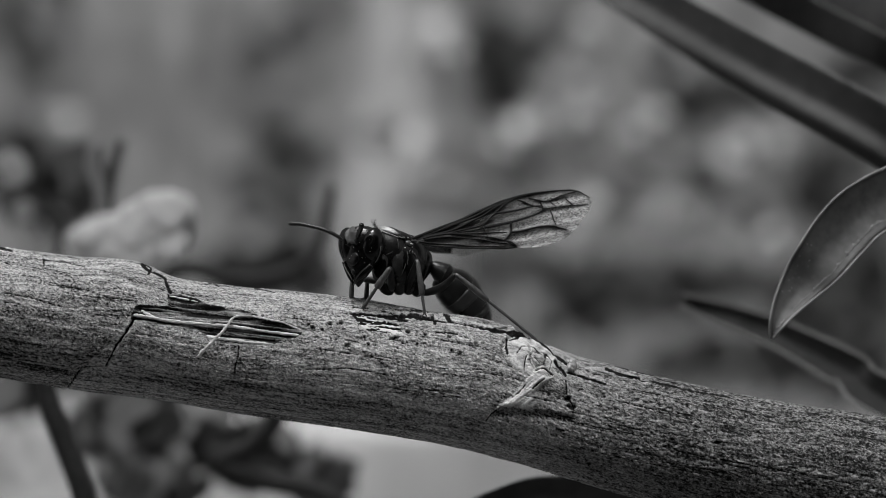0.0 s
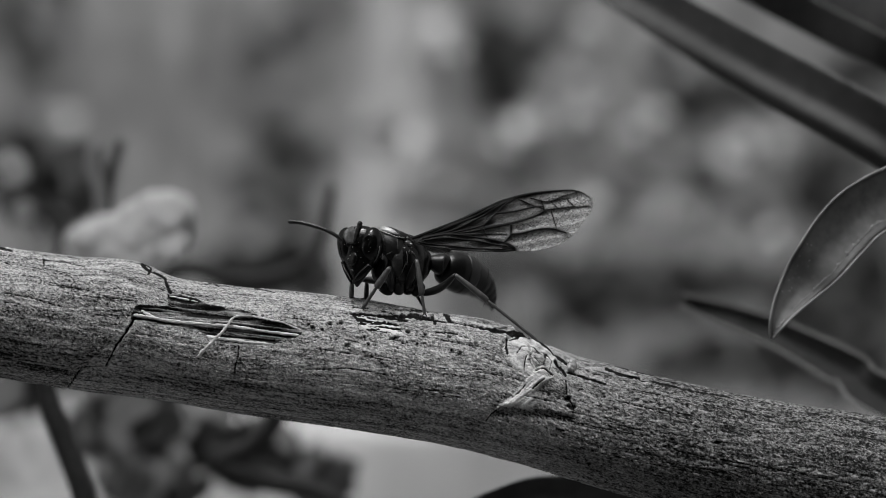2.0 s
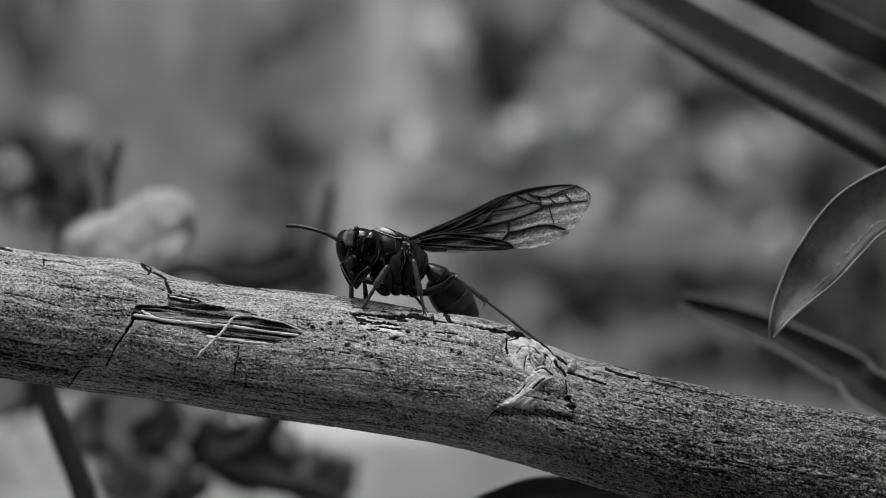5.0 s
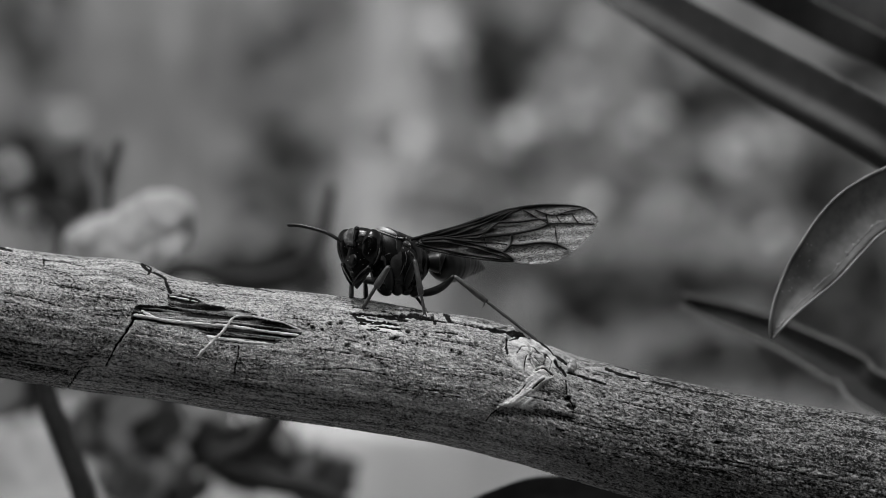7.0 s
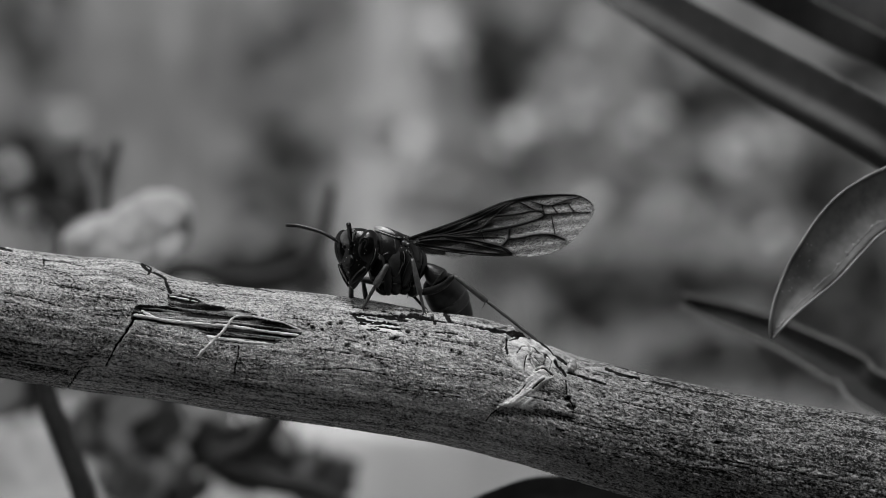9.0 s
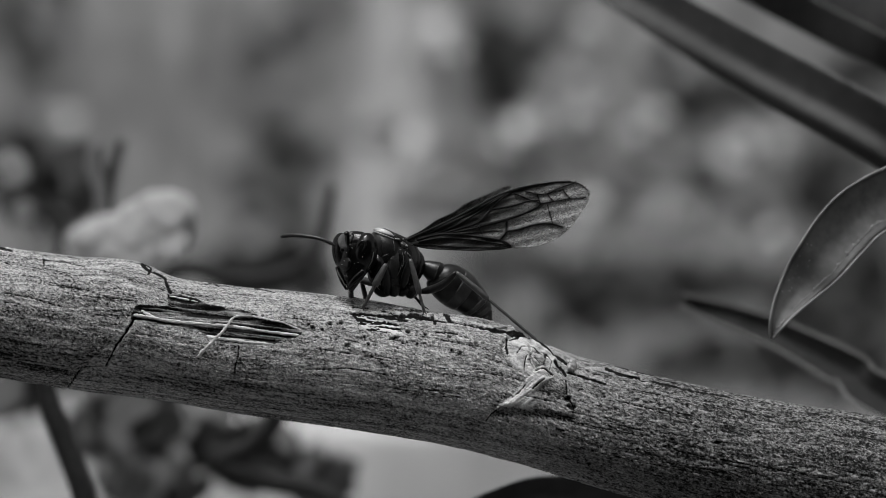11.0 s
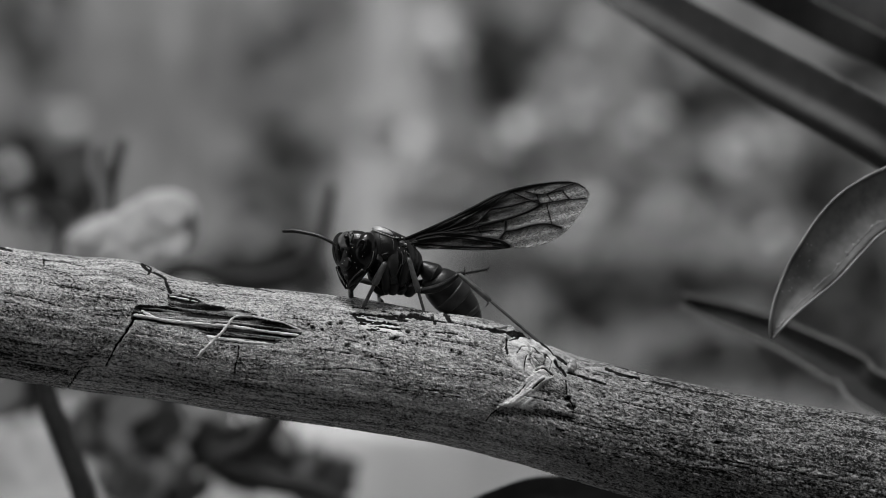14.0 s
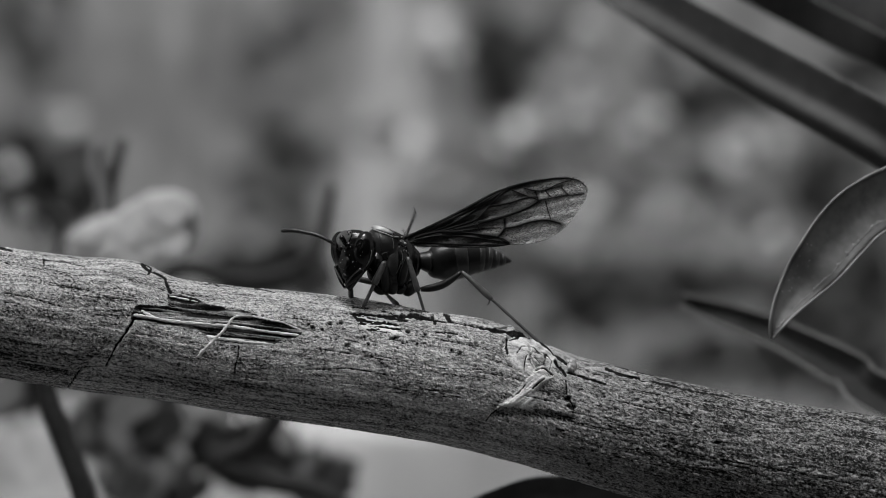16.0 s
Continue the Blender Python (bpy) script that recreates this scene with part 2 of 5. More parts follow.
PITS = [(537, 562, 3), (553, 580, 5), (546, 574, 3), (615, 612, 6), (652, 609, 4), (663, 611, 3.5), (644, 597, 3), (714, 608, 3), (738, 609, 3), (800, 620, 3.5), (814, 626, 5), (843, 608, 4), (855, 608, 3), (752, 593, 4), (722, 588, 5), (585, 573, 5), (604, 572, 5), (676, 644, 3), (570, 584, 4), (700, 598, 4), (825, 597, 3), (795, 597, 4), (1012, 720, 9), (1005, 705, 6), (1128, 795, 4), (1190, 778, 4), (1270, 783, 6)]
GOUGE = [(297, 516), (320, 522), (352, 531), (366, 538), (392, 543), (402, 548), (432, 551), (445, 554), (455, 560), (478, 564), (504, 570), (526, 577), (537, 583), (533, 592), (522, 598), (500, 604), (484, 610), (440, 609), (400, 606), (376, 601), (362, 592), (348, 583), (320, 580), (285, 577), (255, 570), (232, 572), (231, 557), (236, 548), (240, 541), (262, 539), (280, 543), (298, 540)]
FLECKED = [(622, 556), (650, 562), (705, 575), (712, 590), (690, 592), (650, 584), (636, 574)]
CALLUS = [(855, 748), (866, 730), (880, 717), (900, 704), (915, 689), (928, 672), (940, 662), (952, 661), (968, 666), (986, 667), (976, 676), (957, 688), (947, 700), (950, 715), (944, 728), (925, 726), (905, 721), (885, 723), (870, 736)]


def build_branch():
    a = np.concatenate([np.arange(-330, 180, 1.7), np.arange(180, 1060, 0.85), np.arange(1060, 1620, 1.25), np.arange(1620, 1990, 4)])
    top = np.array([smooth_at(TOP, t)[0] for t in a])
    low = np.array([smooth_at(LOW, t)[0] for t in a])
    half, mid = (low - top) / 2, (low + top) / 2
    front = np.linspace(-98, 112, 330)
    back = np.linspace(112, 262, 30)[1:-1]
    ang = np.radians(np.concatenate([front, back]))
    A, G = np.meshgrid(a, ang, indexing="ij")
    H, M = half[:, None] + 0 * A, mid[:, None] + 0 * A
    arc = G * 115.0
    seen = np.cos(G) > -0.3
    # what stands on the near side shows a little larger on the plan
    near = 1 - H * np.cos(G) * U / D
    S = A
    A = 784 + (S - 784) / near
    B = 441 + (M - H * np.sin(G) - 441) / near
    # waviness, grain ridges along the wood, a crust that roughens towards the thick end
    crust = np.clip((A - 560) / 450, 0, 1)
    relief = 4.0 * (fractal(A / 110, arc / 50, 3) - 0.5) + 2.2 * (fractal(A / 40, arc / 6, 11) - 0.5)
    relief += (0.7 + 0.5 * crust) * (fractal(A / 4.5, arc / 3.5, 21, 2) - 0.5) + 1.0 * crust
    # crumbling ridges that wind along the bark
    worm = 1 - np.abs(2 * fractal(A / 8, arc / 4, 171, 3) - 1) * 2.4
    relief += (0.3 + 0.7 * crust) * worm
    # dark streaks along the grain, stronger towards the underside
    dark_mask = np.clip(fractal(A / 90, arc / 5, 181, 4) - 0.50, 0, 0.14) * np.clip(fractal(A / 300, arc / 60, 191, 2) * 3.2 - 0.9 - 1.1 * np.sin(G), 0, 1.6)
    chips = np.clip(fractal(A / 13, arc / 4.5, 33, 3) - 0.60, 0, 1)
    relief -= (2 + 4 * crust) * chips
    lichen = np.clip(fractal(A / 6, arc / 5, 133, 3) - 0.52, 0, 1)
    relief += (1.2 + 2.2 * crust) * lichen
    tone = 0.5 + (0.15 + 0.10 * crust) * (worm - 0.4) - 1.8 * dark_mask * (1 - 0.75 * crust) + (1.0 - 0.5 * crust) * (fractal(A / 150, arc / 10, 41) - 0.5) + (0.55 - 0.25 * crust) * (fractal(A / 30, arc / 11, 51) - 0.5) - 0.6 * chips * (0.3 + crust) + 0.9 * lichen * (0.4 + crust) - 0.20 * crust - 0.52 * np.clip((A - 930) / 260, 0, 1)
    jag = 0.9 * (value_noise(A / 4, B / 4, 61) - 0.5)
    bare = 0.14 + 0.30 * crust
    wide = 4.0 * (fractal(A / 16, B / 10, 71, 2) - 0.5)

    def box(pts, pad):
        xs, ys = [q[0] for q in pts], [q[1] for q in pts]
        i0, i1 = np.searchsorted(a, (min(xs) - pad - 30, max(xs) + pad + 30))
        return slice(i0, i1), (min(ys) - pad, max(ys) + pad)

    def carve(pts, width, depth):
        sl, (y0, y1) = box(pts, 16)
        d = near_line(A[sl] + 0.35 * wide[sl], B[sl] + 0.4 * wide[sl], pts) + 0.9 * jag[sl]
        varied = width * (0.45 + 1.1 * value_noise(A[sl] / 6, B[sl] / 6, 201))
        cut = np.clip(1.55 - d / varied, 0, 1) * seen[sl]
        relief[sl] -= min(depth, 7) * cut * (1 - 0.8 * np.clip(np.sin(G[sl]), 0, 1) ** 2)
        lip = np.exp(-((d - 2.2 * width) / (1.2 * width)) ** 2) * seen[sl]
        relief[sl] += 0.03 * depth * lip
        # paler lip; the shade inside the crack is painted into the tone
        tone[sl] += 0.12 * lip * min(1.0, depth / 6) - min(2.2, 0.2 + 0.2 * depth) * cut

    # the long gouge that bares dark heartwood in strands
    sl, _ = box(GOUGE, 20)
    g = inside(A[sl] + wide[sl], B[sl] + 0.45 * wide[sl], GOUGE) & seen[sl]
    fibre = fractal(A[sl] / 60, (B[sl] - 0.10 * A[sl]) / 3.6, 81, 3)
    sunk = np.clip(near_line(A[sl] + wide[sl], B[sl] + 0.45 * wide[sl], GOUGE + GOUGE[:1]) / 6, 0, 1) * g
    relief[sl] = relief[sl] * (1 - 0.7 * sunk) + sunk * (-6 + 12 * (fibre - 0.5))
    tone[sl] = np.where(g, -0.75 + 3.4 * np.clip(fibre - 0.42, 0, 1), tone[sl])
    bare[sl] = np.where(g, 0.7, bare[sl])
    sl, _ = box(FLECKED, 12)
    g = inside(A[sl] + wide[sl], B[sl] + wide[sl] * 0.5, FLECKED) & seen[sl]
    fibre = fractal(A[sl] / 20, (B[sl] - 0.14 * A[sl]) / 3.0, 91, 3)
    relief[sl] = np.where(g, -1 - 14 * np.clip(0.52 - fibre, 0, 0.3), relief[sl])
    tone[sl] = np.where(g, np.where(fibre < 0.52 - 0.06 * np.clip((B[sl] - 566 - 0.1 * (A[sl] - 620)) / 9, -1, 1), -1.2, 1.3), tone[sl])
    bare[sl] = np.where(g, 0.8, bare[sl])
    # bark sleeve that stands proud left of the break
    sleeve = (A < 245 - (B - 540) * 0.85) & (B > 548)
    relief += 0.7 * sleeve * seen
    tone -= 0.30 * sleeve * seen

    # knot: a swirl of overgrown wood, a callus below it and a stub
    sl, _ = box([(880, 590), (1020, 690)], 10)
    dx, dy = (A[sl] - 938) / 46, (B[sl] - 632 - 0.25 * (A[sl] - 938)) / 33
    r = np.hypot(dx, dy)
    turn = np.arctan2(dy, dx)
    swirl = fractal(turn * 3.2 + 1.5 * r + 20, r * 3.0, 101, 3)
    kn = np.clip((1.05 - r) / 0.16, 0, 1) * seen[sl]
    relief[sl] = relief[sl] * (1 - 0.85 * kn) + kn * (7 * np.sqrt(np.clip(1.1 - r, 0, 1)) + 3 * (swirl - 0.5))
    tone[sl] = tone[sl] * (1 - kn) + kn * (0.74 + 1.9 * (swirl - 0.5))
    # the small dead eye in it
    eye_r = np.hypot((A[sl] - 951) / 15, (B[sl] - 640) / 13) + 0.5 * (value_noise(A[sl] / 7, B[sl] / 7, 211) - 0.5)
    tone[sl] -= (0.35 * np.clip(1 - eye_r, 0, 0.4) / 0.4 + 0.9 * np.exp(-((eye_r - 1) / 0.13) ** 2)) * seen[sl]
    relief[sl] -= 2.5 * np.exp(-((eye_r - 1) / 0.2) ** 2) * seen[sl]
    bare[sl] = np.maximum(bare[sl], 0.62 * kn)
    edge = np.exp(-((r - 1.08) / 0.06) ** 2) * seen[sl] * (B[sl] < 650)
    relief[sl] -= 5 * edge
    sl, _ = box(CALLUS, 14)
    d = near_line(A[sl], B[sl], CALLUS + CALLUS[:1])
    c = inside(A[sl] + 0.7 * wide[sl], B[sl] + 0.7 * wide[sl], CALLUS) & seen[sl]
    grain = fractal((A[sl] - 0.7 * B[sl]) / 45, (B[sl] + 0.7 * A[sl]) / 5.5, 111, 3)
    soft = np.clip(d / 4, 0, 1) * c
    relief[sl] = relief[sl] * (1 - 0.85 * soft) + soft * (3.0 + 0.35 * np.minimum(d, 10) + 4 * (grain - 0.5))
    tone[sl] = tone[sl] * (1 - soft) + soft * (0.76 + 1.7 * (grain - 0.5))
    bare[sl] = np.maximum(bare[sl], 0.62 * soft)
    for cx, cy, rr, h in ((1012, 651, 9, 11), (905, 584, 8, 3), (985, 640, 8, 6)):
        sl, _ = box([(cx - 1, cy - 1), (cx + 1, cy + 1)], 20)
        bump = np.sqrt(np.clip(1 - ((A[sl] - cx) ** 2 + (B[sl] - cy) ** 2) / rr ** 2, 0, 1)) * seen[sl]
        relief[sl] += h * bump
        tone[sl] += 0.15 * bump
        bare[sl] = np.maximum(bare[sl], 0.7 * (bump > 0))
    # the hollow under the knot, its shade also darkened into the tone
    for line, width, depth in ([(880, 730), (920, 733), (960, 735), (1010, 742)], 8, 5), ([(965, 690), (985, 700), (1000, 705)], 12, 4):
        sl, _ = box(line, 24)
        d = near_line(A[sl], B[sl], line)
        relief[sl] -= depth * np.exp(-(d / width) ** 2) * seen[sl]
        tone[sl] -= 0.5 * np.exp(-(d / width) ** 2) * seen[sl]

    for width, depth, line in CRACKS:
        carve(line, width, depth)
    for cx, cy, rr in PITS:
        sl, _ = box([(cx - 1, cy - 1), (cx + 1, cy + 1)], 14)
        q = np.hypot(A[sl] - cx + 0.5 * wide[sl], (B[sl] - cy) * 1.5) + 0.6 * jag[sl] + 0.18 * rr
        # pits are darkened in colour as well as sunk
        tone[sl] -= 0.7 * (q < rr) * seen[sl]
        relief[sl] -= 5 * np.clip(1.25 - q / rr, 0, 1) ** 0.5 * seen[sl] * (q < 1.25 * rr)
        relief[sl] += 1.2 * np.exp(-((q - 1.5 * rr) / 1.5) ** 2) * seen[sl]
    # many short checks along the grain
    rng = random.Random(12)
    for _ in range(150):
        x = rng.uniform(-200, 1700)
        t, l = np.interp(x, a, top), np.interp(x, a, low)
        y = t + (l - t) * rng.uniform(0.02, 0.97)
        n = rng.uniform(14, 70)
        sag = 0.14 if x < 850 else 0.22
        carve([(x, y), (x + n / 2, y + sag * n / 2 + rng.uniform(-1.5, 1.5)), (x + n, y + sag * n)], rng.uniform(0.5, 0.8), rng.uniform(0.5, 2.4))

    R = H + relief
    Bz = M - R * np.sin(G)
    co = np.stack([(S - 784) * U, -R * np.cos(G) * U, ZC + (441 - Bz) * U], -1).reshape(-1, 3)
    na, ng = len(a), len(ang)
    i, j = np.meshgrid(np.arange(na - 1), np.arange(ng), indexing="ij")
    j1 = (j + 1) % ng
    quads = np.stack([i * ng + j, i * ng + j1, (i + 1) * ng + j1, (i + 1) * ng + j], -1).reshape(-1, 4)
    me = bpy.data.meshes.new("branch")
    me.vertices.add(len(co))
    me.vertices.foreach_set("co", co.ravel())
    nq = len(quads)
    me.loops.add(nq * 4 + 2 * ng)
    caps = np.concatenate([np.arange(ng)[::-1], (na - 1) * ng + np.arange(ng)])
    me.loops.foreach_set("vertex_index", np.concatenate([quads.ravel(), caps]).astype(np.int32))
    me.polygons.add(nq + 2)
    me.polygons.foreach_set("loop_start", np.concatenate([np.arange(nq) * 4, [nq * 4, nq * 4 + ng]]).astype(np.int32))
    me.polygons.foreach_set("loop_total", np.concatenate([np.full(nq, 4), [ng, ng]]).astype(np.int32))
    me.update(calc_edges=True)
    wear_shade = me.attributes.new("wear_shade", "FLOAT", "POINT")
    wear_shade.data.foreach_set("value", np.clip(tone, -1.2, 1.6).astype(np.float32).ravel())
    plain = me.attributes.new("bare", "FLOAT", "POINT")
    plain.data.foreach_set("value", bare.astype(np.float32).ravel())
    grain = me.attributes.new("grain", "FLOAT_VECTOR", "POINT")
    grain.data.foreach_set("vector", np.stack([A * 0.06, arc * 0.06, 0 * A], -1).astype(np.float32).ravel())
    me.materials.append(BARK)
    me.shade_smooth()
    ob = new("branch", me)
    tagged(ob, "weathered grey dead branch with cracked peeling bark and a knot", "branch")
    return ob, a, half, mid


def bark_material():
    """Weathered bark: one attribute runs from dark weathered bark to pale bared wood and carries the painted shade of
    cracks and hollow; 'grain' lies along and round the wood, in mm.
    """
    m = bpy.data.materials.new("weathered_bark")
    m.use_nodes = True
    n, l = m.node_tree.nodes, m.node_tree.links
    b = n["Principled BSDF"]
    wear_shade, grain = n.new("ShaderNodeAttribute"), n.new("ShaderNodeAttribute")
    wear_shade.attribute_name, grain.attribute_name = "wear_shade", "grain"

    def tex(scale, stretch, detail=4.0, rough=0.6, kind="ShaderNodeTexNoise"):
        mp = n.new("ShaderNodeMapping")
        mp.inputs["Scale"].default_value = (stretch, 1, 1)
        l.new(grain.outputs["Vector"], mp.inputs[0])
        t = n.new(kind)
        t.inputs["Scale"].default_value = scale
        if kind == "ShaderNodeTexNoise":
            t.inputs["Detail"].default_value, t.inputs["Roughness"].default_value = detail, rough
        l.new(mp.outputs[0], t.inputs["Vector"])
        return t

    def math2(op, x, y, z=None):
        q = n.new("ShaderNodeMath")
        q.operation = op
        for k, v in enumerate((x, y, z)):
            if v is None:
                continue
            if isinstance(v, (int, float)):
                q.inputs[k].default_value = v
            else:
                l.new(v, q.inputs[k])
        return q.outputs[0]

    fleck, mid, strand, patch = tex(3.9, 0.75, 3.0, 0.8), tex(1.8, 0.6, 4.0, 0.6), tex(1.8, 0.10, 4.0, 0.65), tex(0.3, 0.5)
    mixed = math2("MULTIPLY_ADD", fleck.outputs[0], 2.3, -1.15)
    # curling crumbs of bark: the folds of a winding noise
    curl = tex(1.5, 0.65, 2.0, 0.5)
    curl.inputs["Distortion"].default_value = 0.8
    wave = math2("PINGPONG", math2("MULTIPLY", curl.outputs[0], 9.0), 1.0)
    crumb = n.new("ShaderNodeMapRange")
    crumb.inputs["From Min"].default_value, crumb.inputs["From Max"].default_value = 0.15, 0.75
    crumb.inputs["To Min"].default_value, crumb.inputs["To Max"].default_value = -0.20, 0.13
    l.new(wave, crumb.inputs["Value"])
    mixed = math2("ADD", mixed, crumb.outputs[0])
    mixed = math2("ADD", mixed, math2("MULTIPLY_ADD", mid.outputs[0], 0.45, -0.225))
    mixed = math2("ADD", mixed, math2("MULTIPLY_ADD", strand.outputs[0], 0.4, -0.2))
    mixed = math2("ADD", mixed, math2("MULTIPLY_ADD", patch.outputs[0], 0.5, -0.25))
    # pale grains of crust, strewn in patches
    dots = tex(3.4, 0.85, kind="ShaderNodeTexVoronoi")
    grit = math2("MULTIPLY", math2("LESS_THAN", dots.outputs["Distance"], 0.26), math2("GREATER_THAN", mid.outputs[0], 0.47))
    mixed = math2("ADD", mixed, math2("MULTIPLY_ADD", grit, 0.36, -0.03))
    # fine checks and pale threads along the grain
    thread = tex(2.6, 0.09, 3.0, 0.6)
    mixed = math2("ADD", mixed, math2("MULTIPLY", math2("LESS_THAN", thread.outputs[0], 0.40), -0.22))
    mixed = math2("ADD", mixed, math2("MULTIPLY", math2("GREATER_THAN", thread.outputs[0], 0.60), 0.22))
    # dark pores
    pore = math2("LESS_THAN", tex(2.7, 0.5, 3.0, 0.65).outputs[0], 0.41)
    mixed = math2("ADD", mixed, math2("MULTIPLY_ADD", pore, -0.30, 0.05))
    bare = n.new("ShaderNodeAttribute")
    bare.attribute_name = "bare"
    mixed = math2("MULTIPLY", mixed, math2("SUBTRACT", 1.0, bare.outputs["Fac"]))
    value = math2("MULTIPLY_ADD", wear_shade.outputs["Fac"], 0.55, math2("ADD", mixed, 0.30))
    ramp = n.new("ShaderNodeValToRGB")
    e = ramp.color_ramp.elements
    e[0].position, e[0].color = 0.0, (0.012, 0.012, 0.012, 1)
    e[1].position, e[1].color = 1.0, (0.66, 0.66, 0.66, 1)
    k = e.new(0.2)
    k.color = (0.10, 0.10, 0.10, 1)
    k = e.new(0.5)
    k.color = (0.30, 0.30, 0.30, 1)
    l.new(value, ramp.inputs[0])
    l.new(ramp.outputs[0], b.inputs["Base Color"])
    b.inputs["Roughness"].default_value = 0.85
    b.inputs["Specular IOR Level"].default_value = 0.06
    bp = n.new("ShaderNodeBump")
    bp.inputs["Strength"].default_value, bp.inputs["Distance"].default_value = 1.0, 0.00017
    l.new(mixed, bp.inputs["Height"])
    l.new(bp.outputs[0], b.inputs["Normal"])
    return m


BARK = bark_material()
branch, BR_A, BR_HALF, BR_MID = build_branch()


def on_branch(a, b, lift=0.0):
    """A place on the branch's near side, lifted from it by that many steps."""
    x, y = a, b
    for _ in range(4):
        h, m = float(np.interp(x, BR_A, BR_HALF)), float(np.interp(x, BR_A, BR_MID))
        s = max(-0.995, min(0.995, (m - y) / h))
        c = math.sqrt(1 - s * s)
        near = 1 - (h + lift) * c * U / D
        x, y = 784 + (a - 784) * near, 441 + (b - 441) * near
    return Vector(((x - 784) * U, -(h + lift) * c * U, ZC + (441 - m + (h + lift) * s) * U))


def build_splinter(line, r0, r1, mat, label, flat=0.45):
    """A strand of bare wood that bridges the gouge."""
    bm = bmesh.new()
    pts = curve_through([on_branch(a, b, f) for a, b, f in line], 8)
    n = len(pts)
    rng = random.Random(int(line[0][0]))
    rad = []
    for i in range(n):
        pts[i] = pts[i] + Vector((0, 0, rng.uniform(-0.5, 0.5) * U))
        r = (r0 + (r1 - r0) * i / (n - 1)) * rng.uniform(0.7, 1.2) * (0.5 if i in (0, n - 1) else 1.0)
        rad.append((r * U, r * U * flat))
    tube(bm, pts, rad, 7, Vector((0, -1, 0)))
    part("splinter", bm, mat, branch, label)


build_splinter([(236, 557, -3), (262, 561, -1), (300, 568, -1), (360, 574, 0), (410, 578, 0), (470, 586, -1), (532, 593, -4)], 3.4, 2.6, FIBRE, "pale bare wood strand")
build_splinter([(250, 548, -5), (275, 562, -3), (296, 568, -2)], 3.2, 2.0, FIBRE, "pale bare wood strand")
build_splinter([(362, 595, -2), (400, 601, 1), (440, 606, 1), (486, 610, -1)], 3.4, 2.6, FIBRE, "pale bare wood strand")
build_splinter([(351, 632, 2), (360, 620, 5), (380, 602, 6), (400, 582, 7), (412, 566, 5), (424, 561, 3), (446, 560, 1)], 3.4, 1.7, FIBRE, "pale loose bark shred", 0.55)
build_splinter([(446, 560, 1), (470, 565, 1), (500, 571, 0), (534, 584, -2)], 2.0, 1.8, FIBRE, "pale bare wood strand")
build_splinter([(300, 521, -4), (325, 527, -3), (352, 533, -3), (362, 538, -5)], 2.0, 1.4, FIBRE, "pale bare wood strand")
build_splinter([(305, 538, -7), (330, 545, -6), (380, 552, -6), (430, 560, -7)], 1.6, 1.2, HEART, "dark bare wood strand")
build_splinter([(400, 586, -6), (440, 594, -6), (500, 600, -7)], 1.6, 1.2, HEART, "dark bare wood strand")
build_splinter([(260, 577, -5), (300, 582, -4), (350, 586, -4)], 2.2, 1.4, HEART, "dark bare wood strand")
build_splinter([(372, 540, -1), (382, 537, 1), (398, 541, -1)], 3.0, 2.4, FIBRE, "pale curled bark chip")


def build_flake(a, b, length, width, slope, lift, seed):
    """A lifted flake of bark with a ragged edge."""
    rng = random.Random(seed)
    bm = bmesh.new()
    n, tops, lows = 8, [], []
    for i in range(n + 1):
        t = i / n
        wd = width * (0.35 + 0.65 * math.sin(math.pi * min(1, t * 0.8 + 0.15))) * rng.uniform(0.8, 1.15)
        row, under = [], []
        for c in range(5):
            x = c / 4 - 0.5
            q = on_branch(a + length * t + slope * x * 3, b + slope * length * t + wd * x, 1.0 + lift * t * t + rng.uniform(-0.3, 0.5))
            row.append(bm.verts.new(q))
            under.append(bm.verts.new(q + Vector((0, 1.6 * U, -0.8 * U))))
        tops.append(row)
        lows.append(under)
    for i in range(n):
        for c in range(4):
            bm.faces.new((tops[i][c], tops[i][c + 1], tops[i + 1][c + 1], tops[i + 1][c]))
            bm.faces.new((lows[i][c + 1], lows[i][c], lows[i + 1][c], lows[i + 1][c + 1]))
        for c in (0, 4):
            bm.faces.new((tops[i][c], tops[i + 1][c], lows[i + 1][c], lows[i][c]))
    for i in (0, n):
        for c in range(4):
            bm.faces.new((tops[i][c], tops[i][c + 1], lows[i][c + 1], lows[i][c]))
    part("bark_flake", bm, FLAKE, branch)


FLAKE = material("bark_flake", 0.08, 0.42, 0.85, 1100, 0.6, 0.00008)
for k, (fa, fb, fl, fw, fs, fh) in enumerate((
        (872, 578, 34, 8, 0.05, 5), (905, 578, 30, 7, 0.5, 4), (1016, 640, 60, 5, 0.4, 3), (1084, 656, 44, 4, 0.3, 3), (1200, 760, 18, 5, 0.2, 3), (1130, 815, 14, 6, 0.1, 3), (985, 765, 26, 6, 0.1, 3), (1268, 778, 22, 5, 0.15, 3), (1430, 790, 20, 5, 0.2, 3), (1360, 845, 24, 5, 0.2, 3))):
    build_flake(fa, fb, fl, fw, fs, fh, k)


